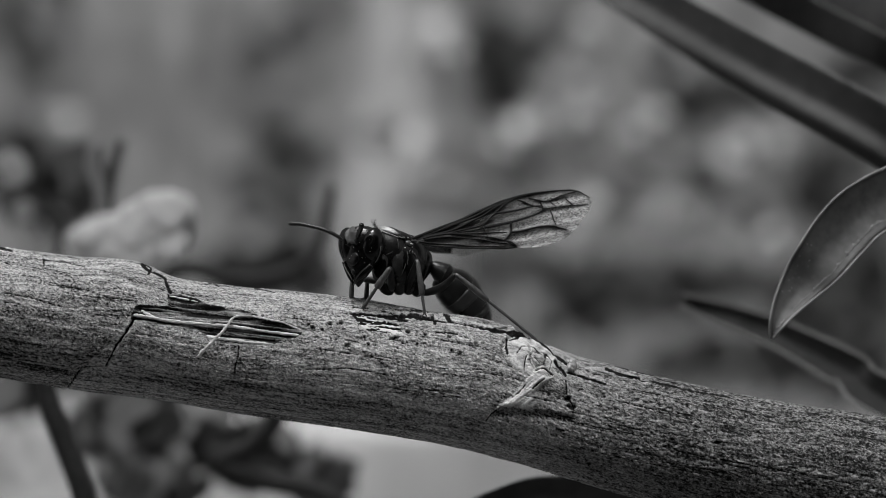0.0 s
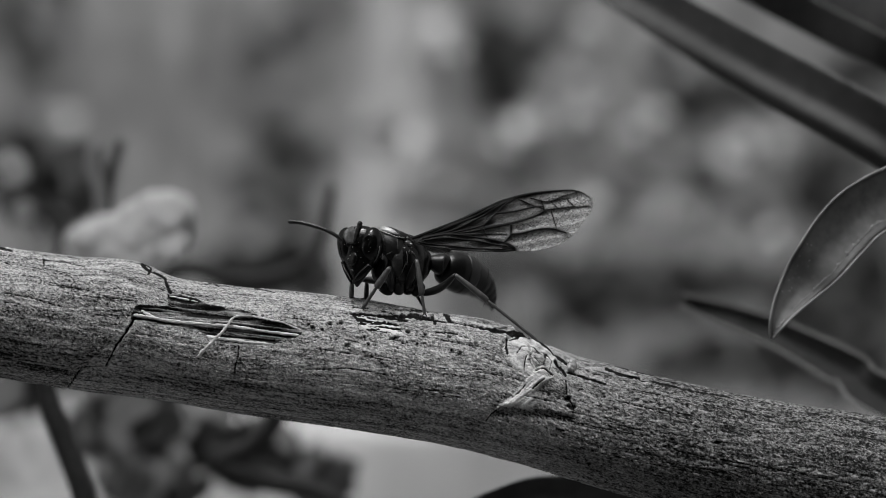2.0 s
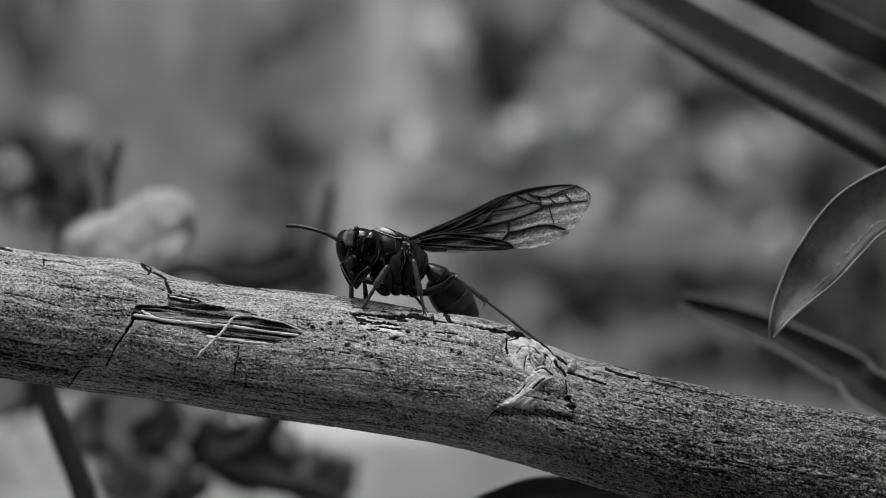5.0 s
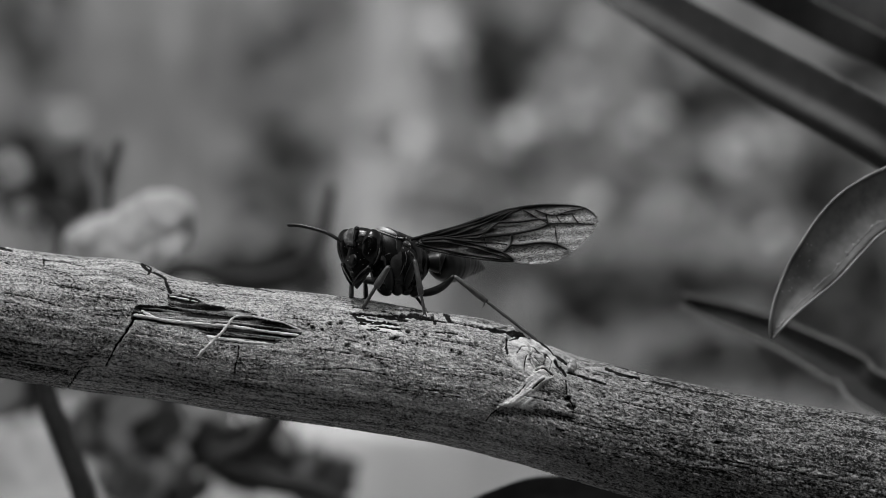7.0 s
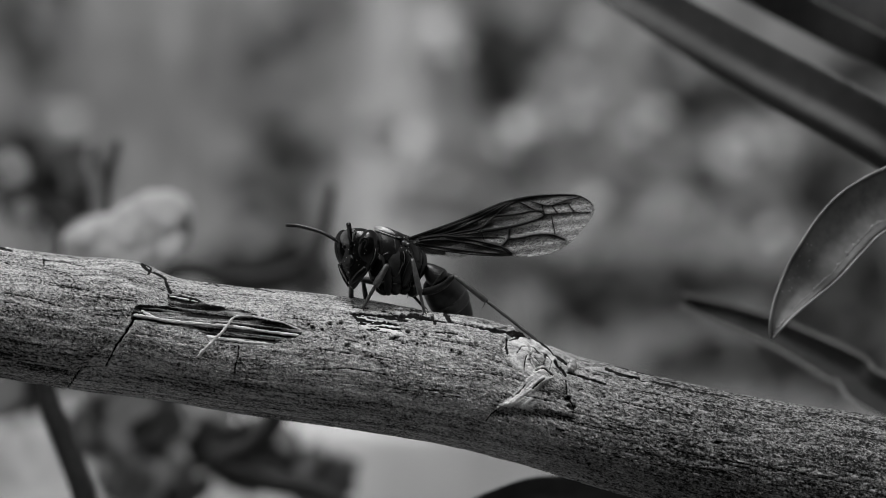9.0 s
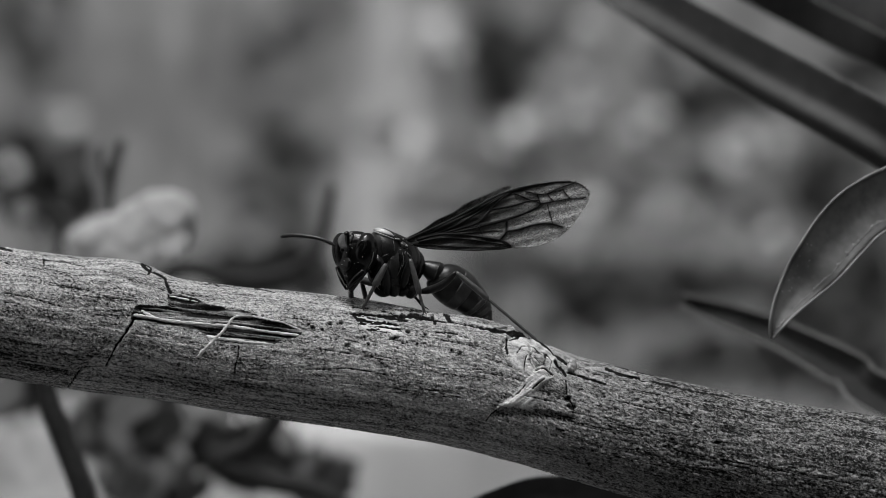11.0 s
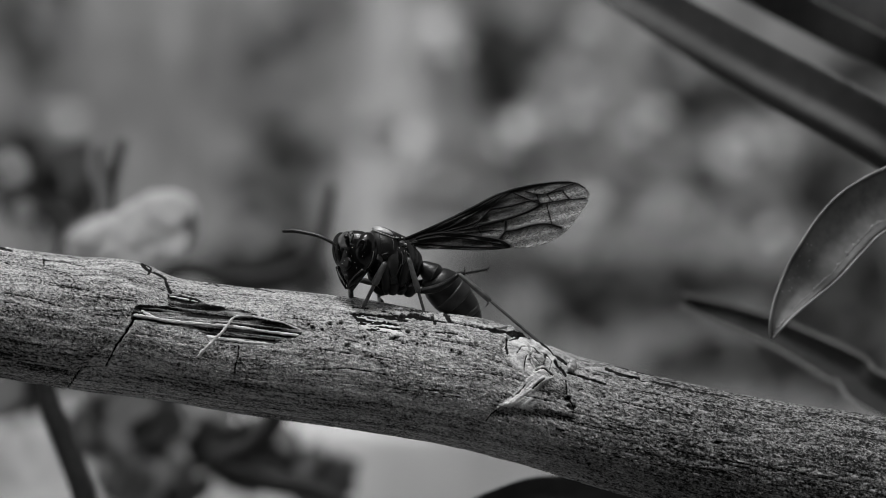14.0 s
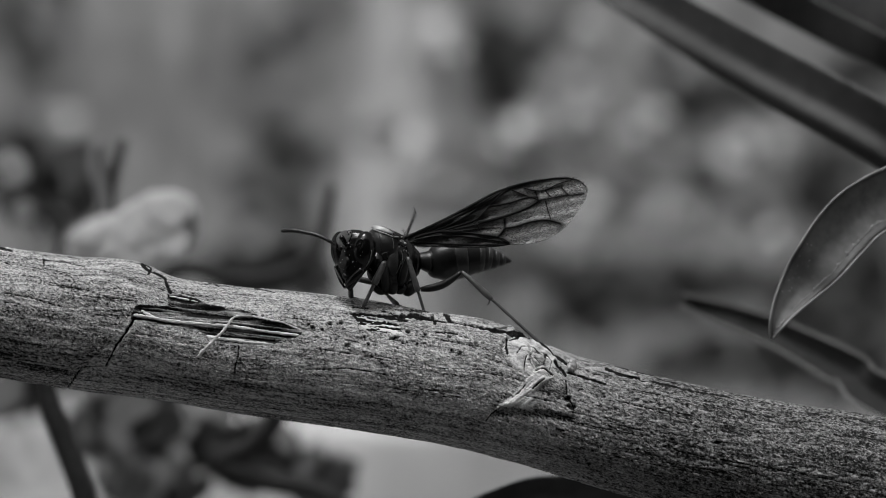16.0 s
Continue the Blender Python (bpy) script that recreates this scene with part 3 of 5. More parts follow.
# ---- strap leaves ----
def build_leaf(name, line, widths, fold, mat, parent, label="", rim=None, thick=6.0, tilt=0.0, steps=12, curl=0.0, rib=0.0, crease=1.4, streak=0.0):
    """A leaf along line (a, b, depth) with half widths; fold lifts its edges toward the eye; tilt rolls it."""
    pts = curve_through([at(p[0], p[1], p[2]) for p in line], steps)
    n = len(pts)
    cols = 12
    bm = bmesh.new()
    fronts, backs = [], []
    ts = np.linspace(0, len(widths) - 1, n)
    ws = [float(smooth_at([(i, w) for i, w in enumerate(widths)], t)[0]) for t in ts]
    for p, w, (t, s, u) in zip(pts, ws, frames_along(pts, Vector((0, -1, 0)))):
        side = (Matrix.Rotation(radians(tilt), 3, t) @ s)
        out = side.cross(t).normalized()
        f, b = [], []
        bent = curl * min(1.0, max(0.0, (len(fronts) / n - 0.38) / 0.2))
        for c in range(cols + 1):
            x = 2 * c / cols - 1
            lift = fold * abs(x) ** crease - (bent * max(0.0, x - 0.62) ** 1.1 if curl else 0.0)
            q = p + side * x * max(w, 0.3) * U + out * lift * w * U
            f.append(bm.verts.new(q))
            b.append(bm.verts.new(q - out * thick * U * (1.02 - abs(x) ** 3)))
        fronts.append(f)
        backs.append(b)
    for i in range(n - 1):
        for c in range(cols):
            bm.faces.new((fronts[i][c], fronts[i][c + 1], fronts[i + 1][c + 1], fronts[i + 1][c]))
            bm.faces.new((backs[i][c + 1], backs[i][c], backs[i + 1][c], backs[i + 1][c + 1]))
        for c, flip in ((0, 0), (cols, 1)):
            bm.faces.new((fronts[i][c], fronts[i + 1][c], backs[i + 1][c], backs[i][c]))
    for e in (0, -1):
        for c in range(cols):
            bm.faces.new((fronts[e][c], fronts[e][c + 1], backs[e][c + 1], backs[e][c]))
    middle = [f[cols // 2].co.copy() for f in fronts]
    edge = [[f[0].co.copy() for f in fronts], [f[-1].co.copy() for f in fronts]]
    lines = [[f[c].co.copy() for f in fronts] for c in range(cols + 1)]
    ob = part(name, bm, mat, parent, label)
    if rim:
        for e in edge:
            rb = bmesh.new()
            tube(rb, e[::2], [rim * U] * len(e[::2]), 6, Vector((0, -1, 0)))
            part("leaf_rim", rb, LEAF_RIM, ob, "pale thin leaf edge")
    if streak:
        # light caught by the curled edge, painted as a pale line ragged in width
        rng, rb = random.Random(3), bmesh.new()
        col = int(round((1 + streak) / 2 * cols))
        line = [f.copy() for f in lines[col]][4:int(n * 0.72)]
        tube(rb, line, [(max(0.2, rng.gauss(2.2, 2.6)) * U, 0.5 * U) for _ in line], 6, Vector((0, -1, 0)))
        part("worn_streak", rb, LEAF_GLEAM, ob, "dull pale streak, a painted reflection along the leaf edge")
    if rib:
        rb = bmesh.new()
        tube(rb, middle[::2], [rib * U] * len(middle[::2]), 6, Vector((0, -1, 0)))
        part("midrib", rb, LEAF_RIM, ob, "pale leaf midrib")
    return ob


def build_strap_plant():
    plant = empty("strap_leaf_plant")
    tagged(plant, "plant with long dark strap leaves beside the branch", "plant")
    sb = bmesh.new()
    base = at(2300, 700, 0.05)
    stalk = [(base.x, base.y, 0.0), (base.x + 0.01, base.y, 0.2), (base.x, base.y, 0.45), (base.x, base.y, base.z)]
    tube(sb, curve_through(stalk, 6), [0.012] * 19, 12, Vector((0, 1, 0)))
    part("stalk", sb, STEM, plant)
    build_leaf("leaf", [(500, -450, 0.10), (800, -225, 0.09), (1000, -86, 0.08), (1150, 12, 0.07), (1330, 116, 0.055), (1568, 246, 0.042), (1900, 460, 0.04), (2300, 690, 0.05)], [4, 36, 46, 53, 58, 59, 60, 40], 0.42, LEAF_DARK, plant, rim=1.4, curl=1.9, crease=1.15)
    build_leaf("leaf", [(800, -360, 0.09), (1100, -200, 0.08), (1300, -86, 0.075), (1450, 3, 0.07), (1568, 64, 0.06), (1700, 144, 0.06), (2000, 340, 0.05), (2300, 690, 0.05)], [4, 66, 94, 84, 76, 70, 60, 40], -0.25, LEAF_DARK, plant, rim=1.0, rib=1.6, tilt=24)
    build_leaf("leaf", [(1366, 600, 0.006), (1374, 574, 0.006), (1391, 540, 0.007), (1419, 500, 0.008), (1449, 463, 0.008), (1487, 414, 0.009), (1534, 370, 0.010), (1620, 332, 0.013), (1780, 290, 0.02), (2020, 340, 0.03), (2300, 690, 0.05)], [1.5, 13, 25, 38, 47, 52, 52, 54, 56, 60, 40], 0.26, LEAF, plant, rim=2.6, streak=0.64)
    build_leaf("leaf", [(1206, 531, 0.072), (1250, 546, 0.072), (1300, 563, 0.070), (1350, 581, 0.068), (1400, 603, 0.065), (1500, 657, 0.06), (1568, 705, 0.055), (1900, 840, 0.045), (2300, 700, 0.05)], [12, 20, 25, 29, 32, 40, 42, 56, 40], 0.55, LEAF_MID, plant, rim=3.4, crease=1.05)
    build_leaf("leaf", [(780, 912, 0.030), (880, 890, 0.030), (975, 882, 0.030), (1150, 905, 0.030), (1500, 1000, 0.03), (2300, 720, 0.05)], [2, 28, 46, 54, 50, 40], 0.3, LEAF_DARK, plant)
    return plant


build_strap_plant()


# ---- blurred plants behind ----
def leaf_shape(bm, centre, size, m, width=0.45):
    """A small pointed leaf with a fold and a thickness, added to bm."""
    rows = 5
    for sgn in (1, -1):
        prev = None
        for i in range(rows + 1):
            t = i / rows
            w = width * math.sin(math.pi * min(0.97, t * 0.9 + 0.06)) * size
            q = [bm.verts.new(centre + m @ Vector((size * (t - 0.5), x * w, sgn * 0.012 * size + abs(x) * 0.12 * w))) for x in (-1, 0, 1)]
            if prev:
                for c in range(2):
                    bm.faces.new((prev[c], prev[c + 1], q[c + 1], q[c]))
            prev = q


def cluster(bm, a, b, y, ra, rb, size, count, rng, lean=1.4):
    """count leaves of that size strewn over an oval of the plan."""
    for _ in range(count):
        r, th = math.sqrt(rng.random()), rng.random() * 6.283
        c = at(a + ra * r * math.cos(th), b + rb * r * math.sin(th), y + rng.uniform(-0.02, 0.02))
        m = Euler((rng.uniform(-0.8, 0.8) + lean, rng.uniform(-0.6, 0.6), rng.uniform(0, 6.28))).to_matrix()
        leaf_shape(bm, c, size * rng.uniform(0.7, 1.2), m)


# clumps of leaves over the background's darker and paler patches: middle and half widths on the plan, and how densely
# they are leaved
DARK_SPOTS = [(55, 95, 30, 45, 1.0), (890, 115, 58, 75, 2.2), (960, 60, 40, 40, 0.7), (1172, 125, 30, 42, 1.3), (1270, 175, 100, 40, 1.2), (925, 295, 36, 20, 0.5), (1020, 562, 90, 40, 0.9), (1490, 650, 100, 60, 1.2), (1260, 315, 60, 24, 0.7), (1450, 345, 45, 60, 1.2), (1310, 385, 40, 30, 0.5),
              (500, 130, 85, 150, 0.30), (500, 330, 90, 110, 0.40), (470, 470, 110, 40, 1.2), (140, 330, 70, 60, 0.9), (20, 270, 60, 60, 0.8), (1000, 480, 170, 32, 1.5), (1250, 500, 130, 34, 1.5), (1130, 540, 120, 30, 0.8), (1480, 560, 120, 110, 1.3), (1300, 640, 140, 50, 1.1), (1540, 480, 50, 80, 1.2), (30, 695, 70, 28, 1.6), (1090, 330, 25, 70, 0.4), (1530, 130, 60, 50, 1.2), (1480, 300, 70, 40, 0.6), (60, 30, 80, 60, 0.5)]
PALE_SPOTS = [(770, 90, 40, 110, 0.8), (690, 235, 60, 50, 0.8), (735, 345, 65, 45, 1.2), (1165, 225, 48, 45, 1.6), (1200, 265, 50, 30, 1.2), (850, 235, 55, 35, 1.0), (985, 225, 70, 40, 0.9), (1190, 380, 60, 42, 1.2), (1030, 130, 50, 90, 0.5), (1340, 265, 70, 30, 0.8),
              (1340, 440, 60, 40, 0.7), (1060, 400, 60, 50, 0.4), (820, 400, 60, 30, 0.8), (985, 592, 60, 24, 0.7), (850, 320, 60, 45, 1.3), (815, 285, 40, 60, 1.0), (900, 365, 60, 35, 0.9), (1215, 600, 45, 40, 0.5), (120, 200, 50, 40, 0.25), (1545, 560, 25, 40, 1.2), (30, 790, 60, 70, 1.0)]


def build_shrub(name, spots, mat, y, size, label, seed, lean, dense):
    rng = random.Random(seed)
    shrub = empty(name)
    tagged(shrub, label, "shrub")
    fb = bmesh.new()
    for a, b, ra, rb, count in spots:
        cluster(fb, a, b, y, ra, rb, size, int(round(count * dense * ra * rb * 0.0031)), rng, lean)
    part("foliage", fb, mat, shrub)
    for i, (a, b, ra, rb, count) in enumerate(spots):
        tb = bmesh.new()
        top = at(a, b, y + 0.03)
        foot = Vector((top.x * 0.55, y + 0.06, 0.0))
        tube(tb, curve_through([foot, (foot + top) / 2 + Vector((0.03 * math.sin(i * 2.1), 0.03, 0)), top], 5), [0.0016 - 0.0001 * k for k in range(11)], 8, Vector((0, 1, 0)))
        part("stem", tb, mat, shrub)
    return shrub


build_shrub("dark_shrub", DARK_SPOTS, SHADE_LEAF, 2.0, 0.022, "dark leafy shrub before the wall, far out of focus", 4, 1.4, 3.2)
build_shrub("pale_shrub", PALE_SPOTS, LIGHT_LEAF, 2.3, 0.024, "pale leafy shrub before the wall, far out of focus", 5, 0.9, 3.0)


def build_flowering_plant():
    """The plant close behind the branch: stems to the ground, dark leaves, a pale bloom that the wind moves."""
    plant = empty("flowering_plant")
    tagged(plant, "flowering plant with dark stems and a pale blossom, out of focus", "plant")
    for line, r0, r1, y in (
            ([(590, 330), (570, 420), (545, 462), (480, 492), (400, 492), (320, 475), (200, 540), (0, 580), (-170, 640)], 14, 34, 0.17),
            ([(50, 560), (80, 690), (112, 780), (150, 882), (210, 1100)], 22, 30, 0.07),
            ([(520, 640), (485, 740), (435, 795), (385, 815), (470, 850), (590, 885), (640, 1000)], 30, 28, 0.13),
            ([(18, 300), (60, 345), (110, 400), (60, 520), (-120, 590), (-200, 640)], 6, 14, 0.16)):
        bm = bmesh.new()
        pts = curve_through([at(a, b, y) for a, b in line], 6)
        end = pts[-1]
        pts += [end + (Vector((end.x, y, 0.0)) - end) * k / 4 for k in range(1, 5)]
        n = len(pts)
        tube(bm, pts, [(r0 + (r1 - r0) * i / (n - 1)) * U for i in range(n)], 8, Vector((0, 1, 0)))
        part("stem", bm, STEM, plant)
    rng = random.Random(31)
    for a, b, ra, rb, count, y in ((60, 345, 80, 50, 12, 0.30), (470, 478, 90, 22, 18, 0.28), (355, 755, 22, 50, 16, 0.20), (240, 830, 60, 50, 18, 0.20), (170, 770, 40, 40, 10, 0.24), (240, 735, 80, 34, 22, 0.24), (440, 800, 50, 35, 16, 0.20), (555, 850, 50, 25, 16, 0.20), (310, 870, 40, 20, 8, 0.20), (60, 270, 40, 30, 3, 0.30), (125, 325, 44, 42, 16, 0.26), (270, 760, 50, 80, 14, 0.18), (30, 700, 60, 22, 10, 0.2)):
        for _ in range(count):
            bm = bmesh.new()
            cluster(bm, a, b, y, ra, rb, 0.011, 1, rng)
            part("leaf", bm, SHADE_LEAF, plant)
    for a, b, ra, rb, count, y in ((70, 380, 40, 40, 2, 0.24), (22, 297, 4, 4, 1, 0.17)):
        for _ in range(count):
            bm = bmesh.new()
            cluster(bm, a, b, y, ra, rb, 0.0065, 1, rng)
            part("leaf", bm, LIGHT_LEAF, plant)
    bloom = empty("blossom")
    bloom.parent = plant
    base = at(200, 440, 0.125)
    bloom.location = base
    for a, b, r, q in ((148, 420, 30, -20), (150, 440, 34, 15), (324, 408, 30, 85), (165, 432, 40, -10), (190, 425, 44, 10), (212, 412, 42, -15), (205, 442, 44, 25), (238, 405, 46, 5), (235, 435, 46, -20), (262, 390, 46, 8), (268, 425, 48, 20), (290, 372, 44, 10), (300, 408, 46, 50), (318, 388, 36, 70), (292, 434, 38, -12), (318, 366, 28, 25), (180, 405, 30, 0)):
        bm = bmesh.new()
        blob(bm, at(a, b, 0.125 + 0.00002 * q) - base, (r * U * 1.6, 7 * U, r * U * 1.25), pose(0, 0, 0, rng.uniform(-18, -8), q, rng.uniform(-8, 8)), 18, 10,
             lambda v: Vector((v.x * (1 + 0.12 * math.sin(5 * v.z)), v.y + 0.8 * v.x * v.z, v.z * (1 + 0.10 * math.sin(6 * v.x)))))
        part("petal", bm, PETAL, bloom)
    for line, r, mat in (([(185, 400), (180, 345), (165, 300), (170, 250)], 24, CALYX), ([(188, 400), (196, 330), (216, 250)], 15, STEM)):
        bm = bmesh.new()
        tube(bm, curve_through([at(a, b, 0.132) - base for a, b in line], 5), [r * U * (1 - 0.02 * k) for k in range(5 * len(line) - 4)], 8, Vector((0, 1, 0)))
        part("stalk", bm, mat, bloom)
    return bloom


blossom = build_flowering_plant()


# ---- the wasp ----
WO = (712.0, 465.0)


def w(a, b, d=0.0):
    """A place on the wasp, in metres from its middle, from the plan at the start; d: steps deeper."""
    return Vector(((a - WO[0]) * U, d * U, (WO[1] - b) * U))


wasp = empty("wasp")
tagged(wasp, "black paper wasp with smoky wings standing on the branch", "wasp")

class Skin:
    """The near side of some bodies, to lay plates and ridges on; turn: their turn about the upright."""

    def __init__(self, obs, turn):
        self.turn = Matrix.Rotation(turn, 3, "Z")
        self.pts = np.array([self.turn @ v.co for ob in obs for v in ob.data.vertices]) / U

    def place(self, x, z, lift=0.0):
        d = np.hypot(self.pts[:, 0] - x, self.pts[:, 2] - z)
        near = d < max(4.0, float(np.partition(d, 6)[6]))
        y = self.pts[near, 1]
        front = y < y.min() + 2.5
        wt = 1.0 / (d[near][front] + 0.3)
        return self.turn.transposed() @ (Vector((x, float((y[front] * wt).sum() / wt.sum()) - lift, z)) * U)

    def cover(self, rows, thick=1.2):
        bm = bmesh.new()
        out = self.turn.transposed() @ Vector((0, thick * U, 0))
        top = [[bm.verts.new(q) for q in r] for r in rows]
        low = [[bm.verts.new(q + out) for q in r] for r in rows]
        for g, h in zip(top, top[1:]):
            for k in range(len(g) - 1):
                bm.faces.new((g[k], g[k + 1], h[k + 1], h[k]))
        for g, h in zip(low, low[1:]):
            for k in range(len(g) - 1):
                bm.faces.new((g[k + 1], g[k], h[k], h[k + 1]))
        loop = lambda s: s[0] + [r[-1] for r in s[1:-1]] + s[-1][::-1] + [r[0] for r in s[-2:0:-1]]
        a, b = loop(top), loop(low)
        for k in range(len(a)):
            j = (k + 1) % len(a)
            bm.faces.new((a[k], a[j], b[j], b[k]))
        return bm


# thorax: sclerites about a body turned half towards the eye
AX = pose(0, 0, 0, 0, 0, 42)


def build_thorax():
    bm = bmesh.new()
    blob(bm, w(716, 466, 10), (50 * U, 37 * U, 52 * U), AX)
    th = part("thorax", bm, CHITIN, wasp)
    for name, c, r, rot, mat in (
            ("pronotum", w(690, 441, -4), (30, 33, 40), (0, -10, 40), CHITIN_DULL),
            ("scutum", w(703, 425, 8), (31, 32, 16), (0, 14, 42), CHITIN),
            ("propleuron", w(676, 472, -24), (17, 16, 30), (0, 14, 40), CHITIN),
            ("mesopleuron", w(709, 465, -22), (18, 11, 28), (0, 4, 30), CHITIN_PALE),
            ("mesopleuron", w(720, 468, -12), (8, 12, 38), (0, -4, 30), CHITIN),
            ("metapleuron", w(731, 464, -2), (9, 14, 38), (0, 2, 42), CHITIN),
            ("propodeum", w(740, 472, 24), (20, 28, 36), (0, 20, 42), CHITIN),
            ("scutellum", w(718, 424, 10), (14, 18, 9), (0, 20, 42), CHITIN),
            ("tegula", w(722, 431, -16), (8, 7, 6), (0, 20, 0), LEG),
            ("tegula", w(728, 440, -14), (4, 4, 6), (0, 10, 0), LEG_DARK),
            ("coxa", w(684, 512, -10), (15, 11, 10), (0, 30, 20), LEG_DARK),
            ("coxa", w(706, 508, -10), (12, 13, 15), (0, -14, 20), CHITIN_DULL),
            ("coxa", w(724, 508, 0), (13, 14, 15), (0, 24, 20), CHITIN),
            ("coxa", w(740, 512, 6), (13, 13, 15), (0, 35, 30), LEG_DARK)):
        b2 = bmesh.new()
        blob(b2, c, tuple(x * U for x in r), pose(0, 0, 0, *rot), shape=lambda v: v * (1 + 0.05 * noise.noise(v * 2.2)))
        part(name, b2, mat, th)
    on = Skin([th] + list(th.children), 0.0)
    spot = lambda x, y, lift=0.0: on.place(585 + x / 3 - WO[0], WO[1] - 370 - y / 3, lift)
    # the pale collar: a half-moon plate with a dark seam and a thin pale edge below it
    cols = ((254, 98, 104), (262, 94, 108), (270, 92, 112), (285, 90, 117), (302, 94, 122), (320, 100, 128), (338, 109, 133), (352, 120, 137), (362, 132, 141))
    part("collar", on.cover([[spot(x, y0 + (y1 - y0) * k / 6, 0.6 + 1.2 * math.sin(math.pi * k / 6)) for k in range(7)] for x, y0, y1 in cols], 4.0), PALE_BAND, th, "pale glossy collar plate")
    part("shoulder", on.cover([[spot(x, y0 + (y1 - y0) * k / 4, 1.5) for k in range(5)] for x, y0, y1 in ((362, 128, 150), (374, 134, 156), (388, 146, 160), (400, 152, 162))], 4.0), CHITIN_PALE, th)
    # lines on the plates; the pale ones also paint in small glints
    for line, r, mat in (([(262, 112), (290, 124), (325, 137), (360, 150), (394, 152)], 1.1, PALE_BAND), ([(357, 160), (361, 184), (362, 214)], 0.8, LEG), ([(404, 214), (412, 250), (410, 285), (402, 306)], 0.7, LEG),
                         ([(428, 214), (420, 228), (428, 243), (438, 232), (430, 216)], 0.9, LEG), ([(446, 236), (458, 262), (470, 292)], 1.3, LEG), ([(330, 226), (326, 270), (338, 320), (352, 350)], 0.8, LEG_DARK),
                         ([(284, 128), (292, 170), (296, 210), (286, 246)], 0.8, LEG_DARK), ([(300, 245), (310, 238), (330, 232)], 0.8, LEG), ([(380, 345), (398, 300), (404, 262)], 0.8, LEG), ([(424, 300), (428, 350), (420, 400)], 1.2, LEG_DARK), ([(446, 310), (450, 360), (444, 410)], 1.2, LEG_DARK), ([(235, 262), (228, 300), (240, 330)], 1.0, LEG_DARK)):
        b2 = bmesh.new()
        pts = curve_through([spot(x, y, 0.4) for x, y in line], 5)
        tube(b2, pts, [r * U] * len(pts), 8, Vector((0, -1, 0)))
        part("suture", b2, mat, th, "thin pale plate edge with glints painted in" if mat is not LEG_DARK else "")
    # pale knobs at the wing's root that stand in for glints
    for x, y, r in ((431, 187, 2.6), (412, 152, 1.6), (405, 176, 1.6), (396, 206, 1.6), (434, 204, 1.4)):
        b2 = bmesh.new()
        blob(b2, spot(x, y, 0.5), (r * U, r * U, r * 0.8 * U), None, 12, 8)
        part("wing_hinge", b2, PALE_BAND, th, "pale knob at the wing's root, painting in a glint")
    return th


thorax = build_thorax()

# head, with its own place: the middle of the capsule
HC = w(642, 447, -38)
head = empty("head")
head.parent = wasp


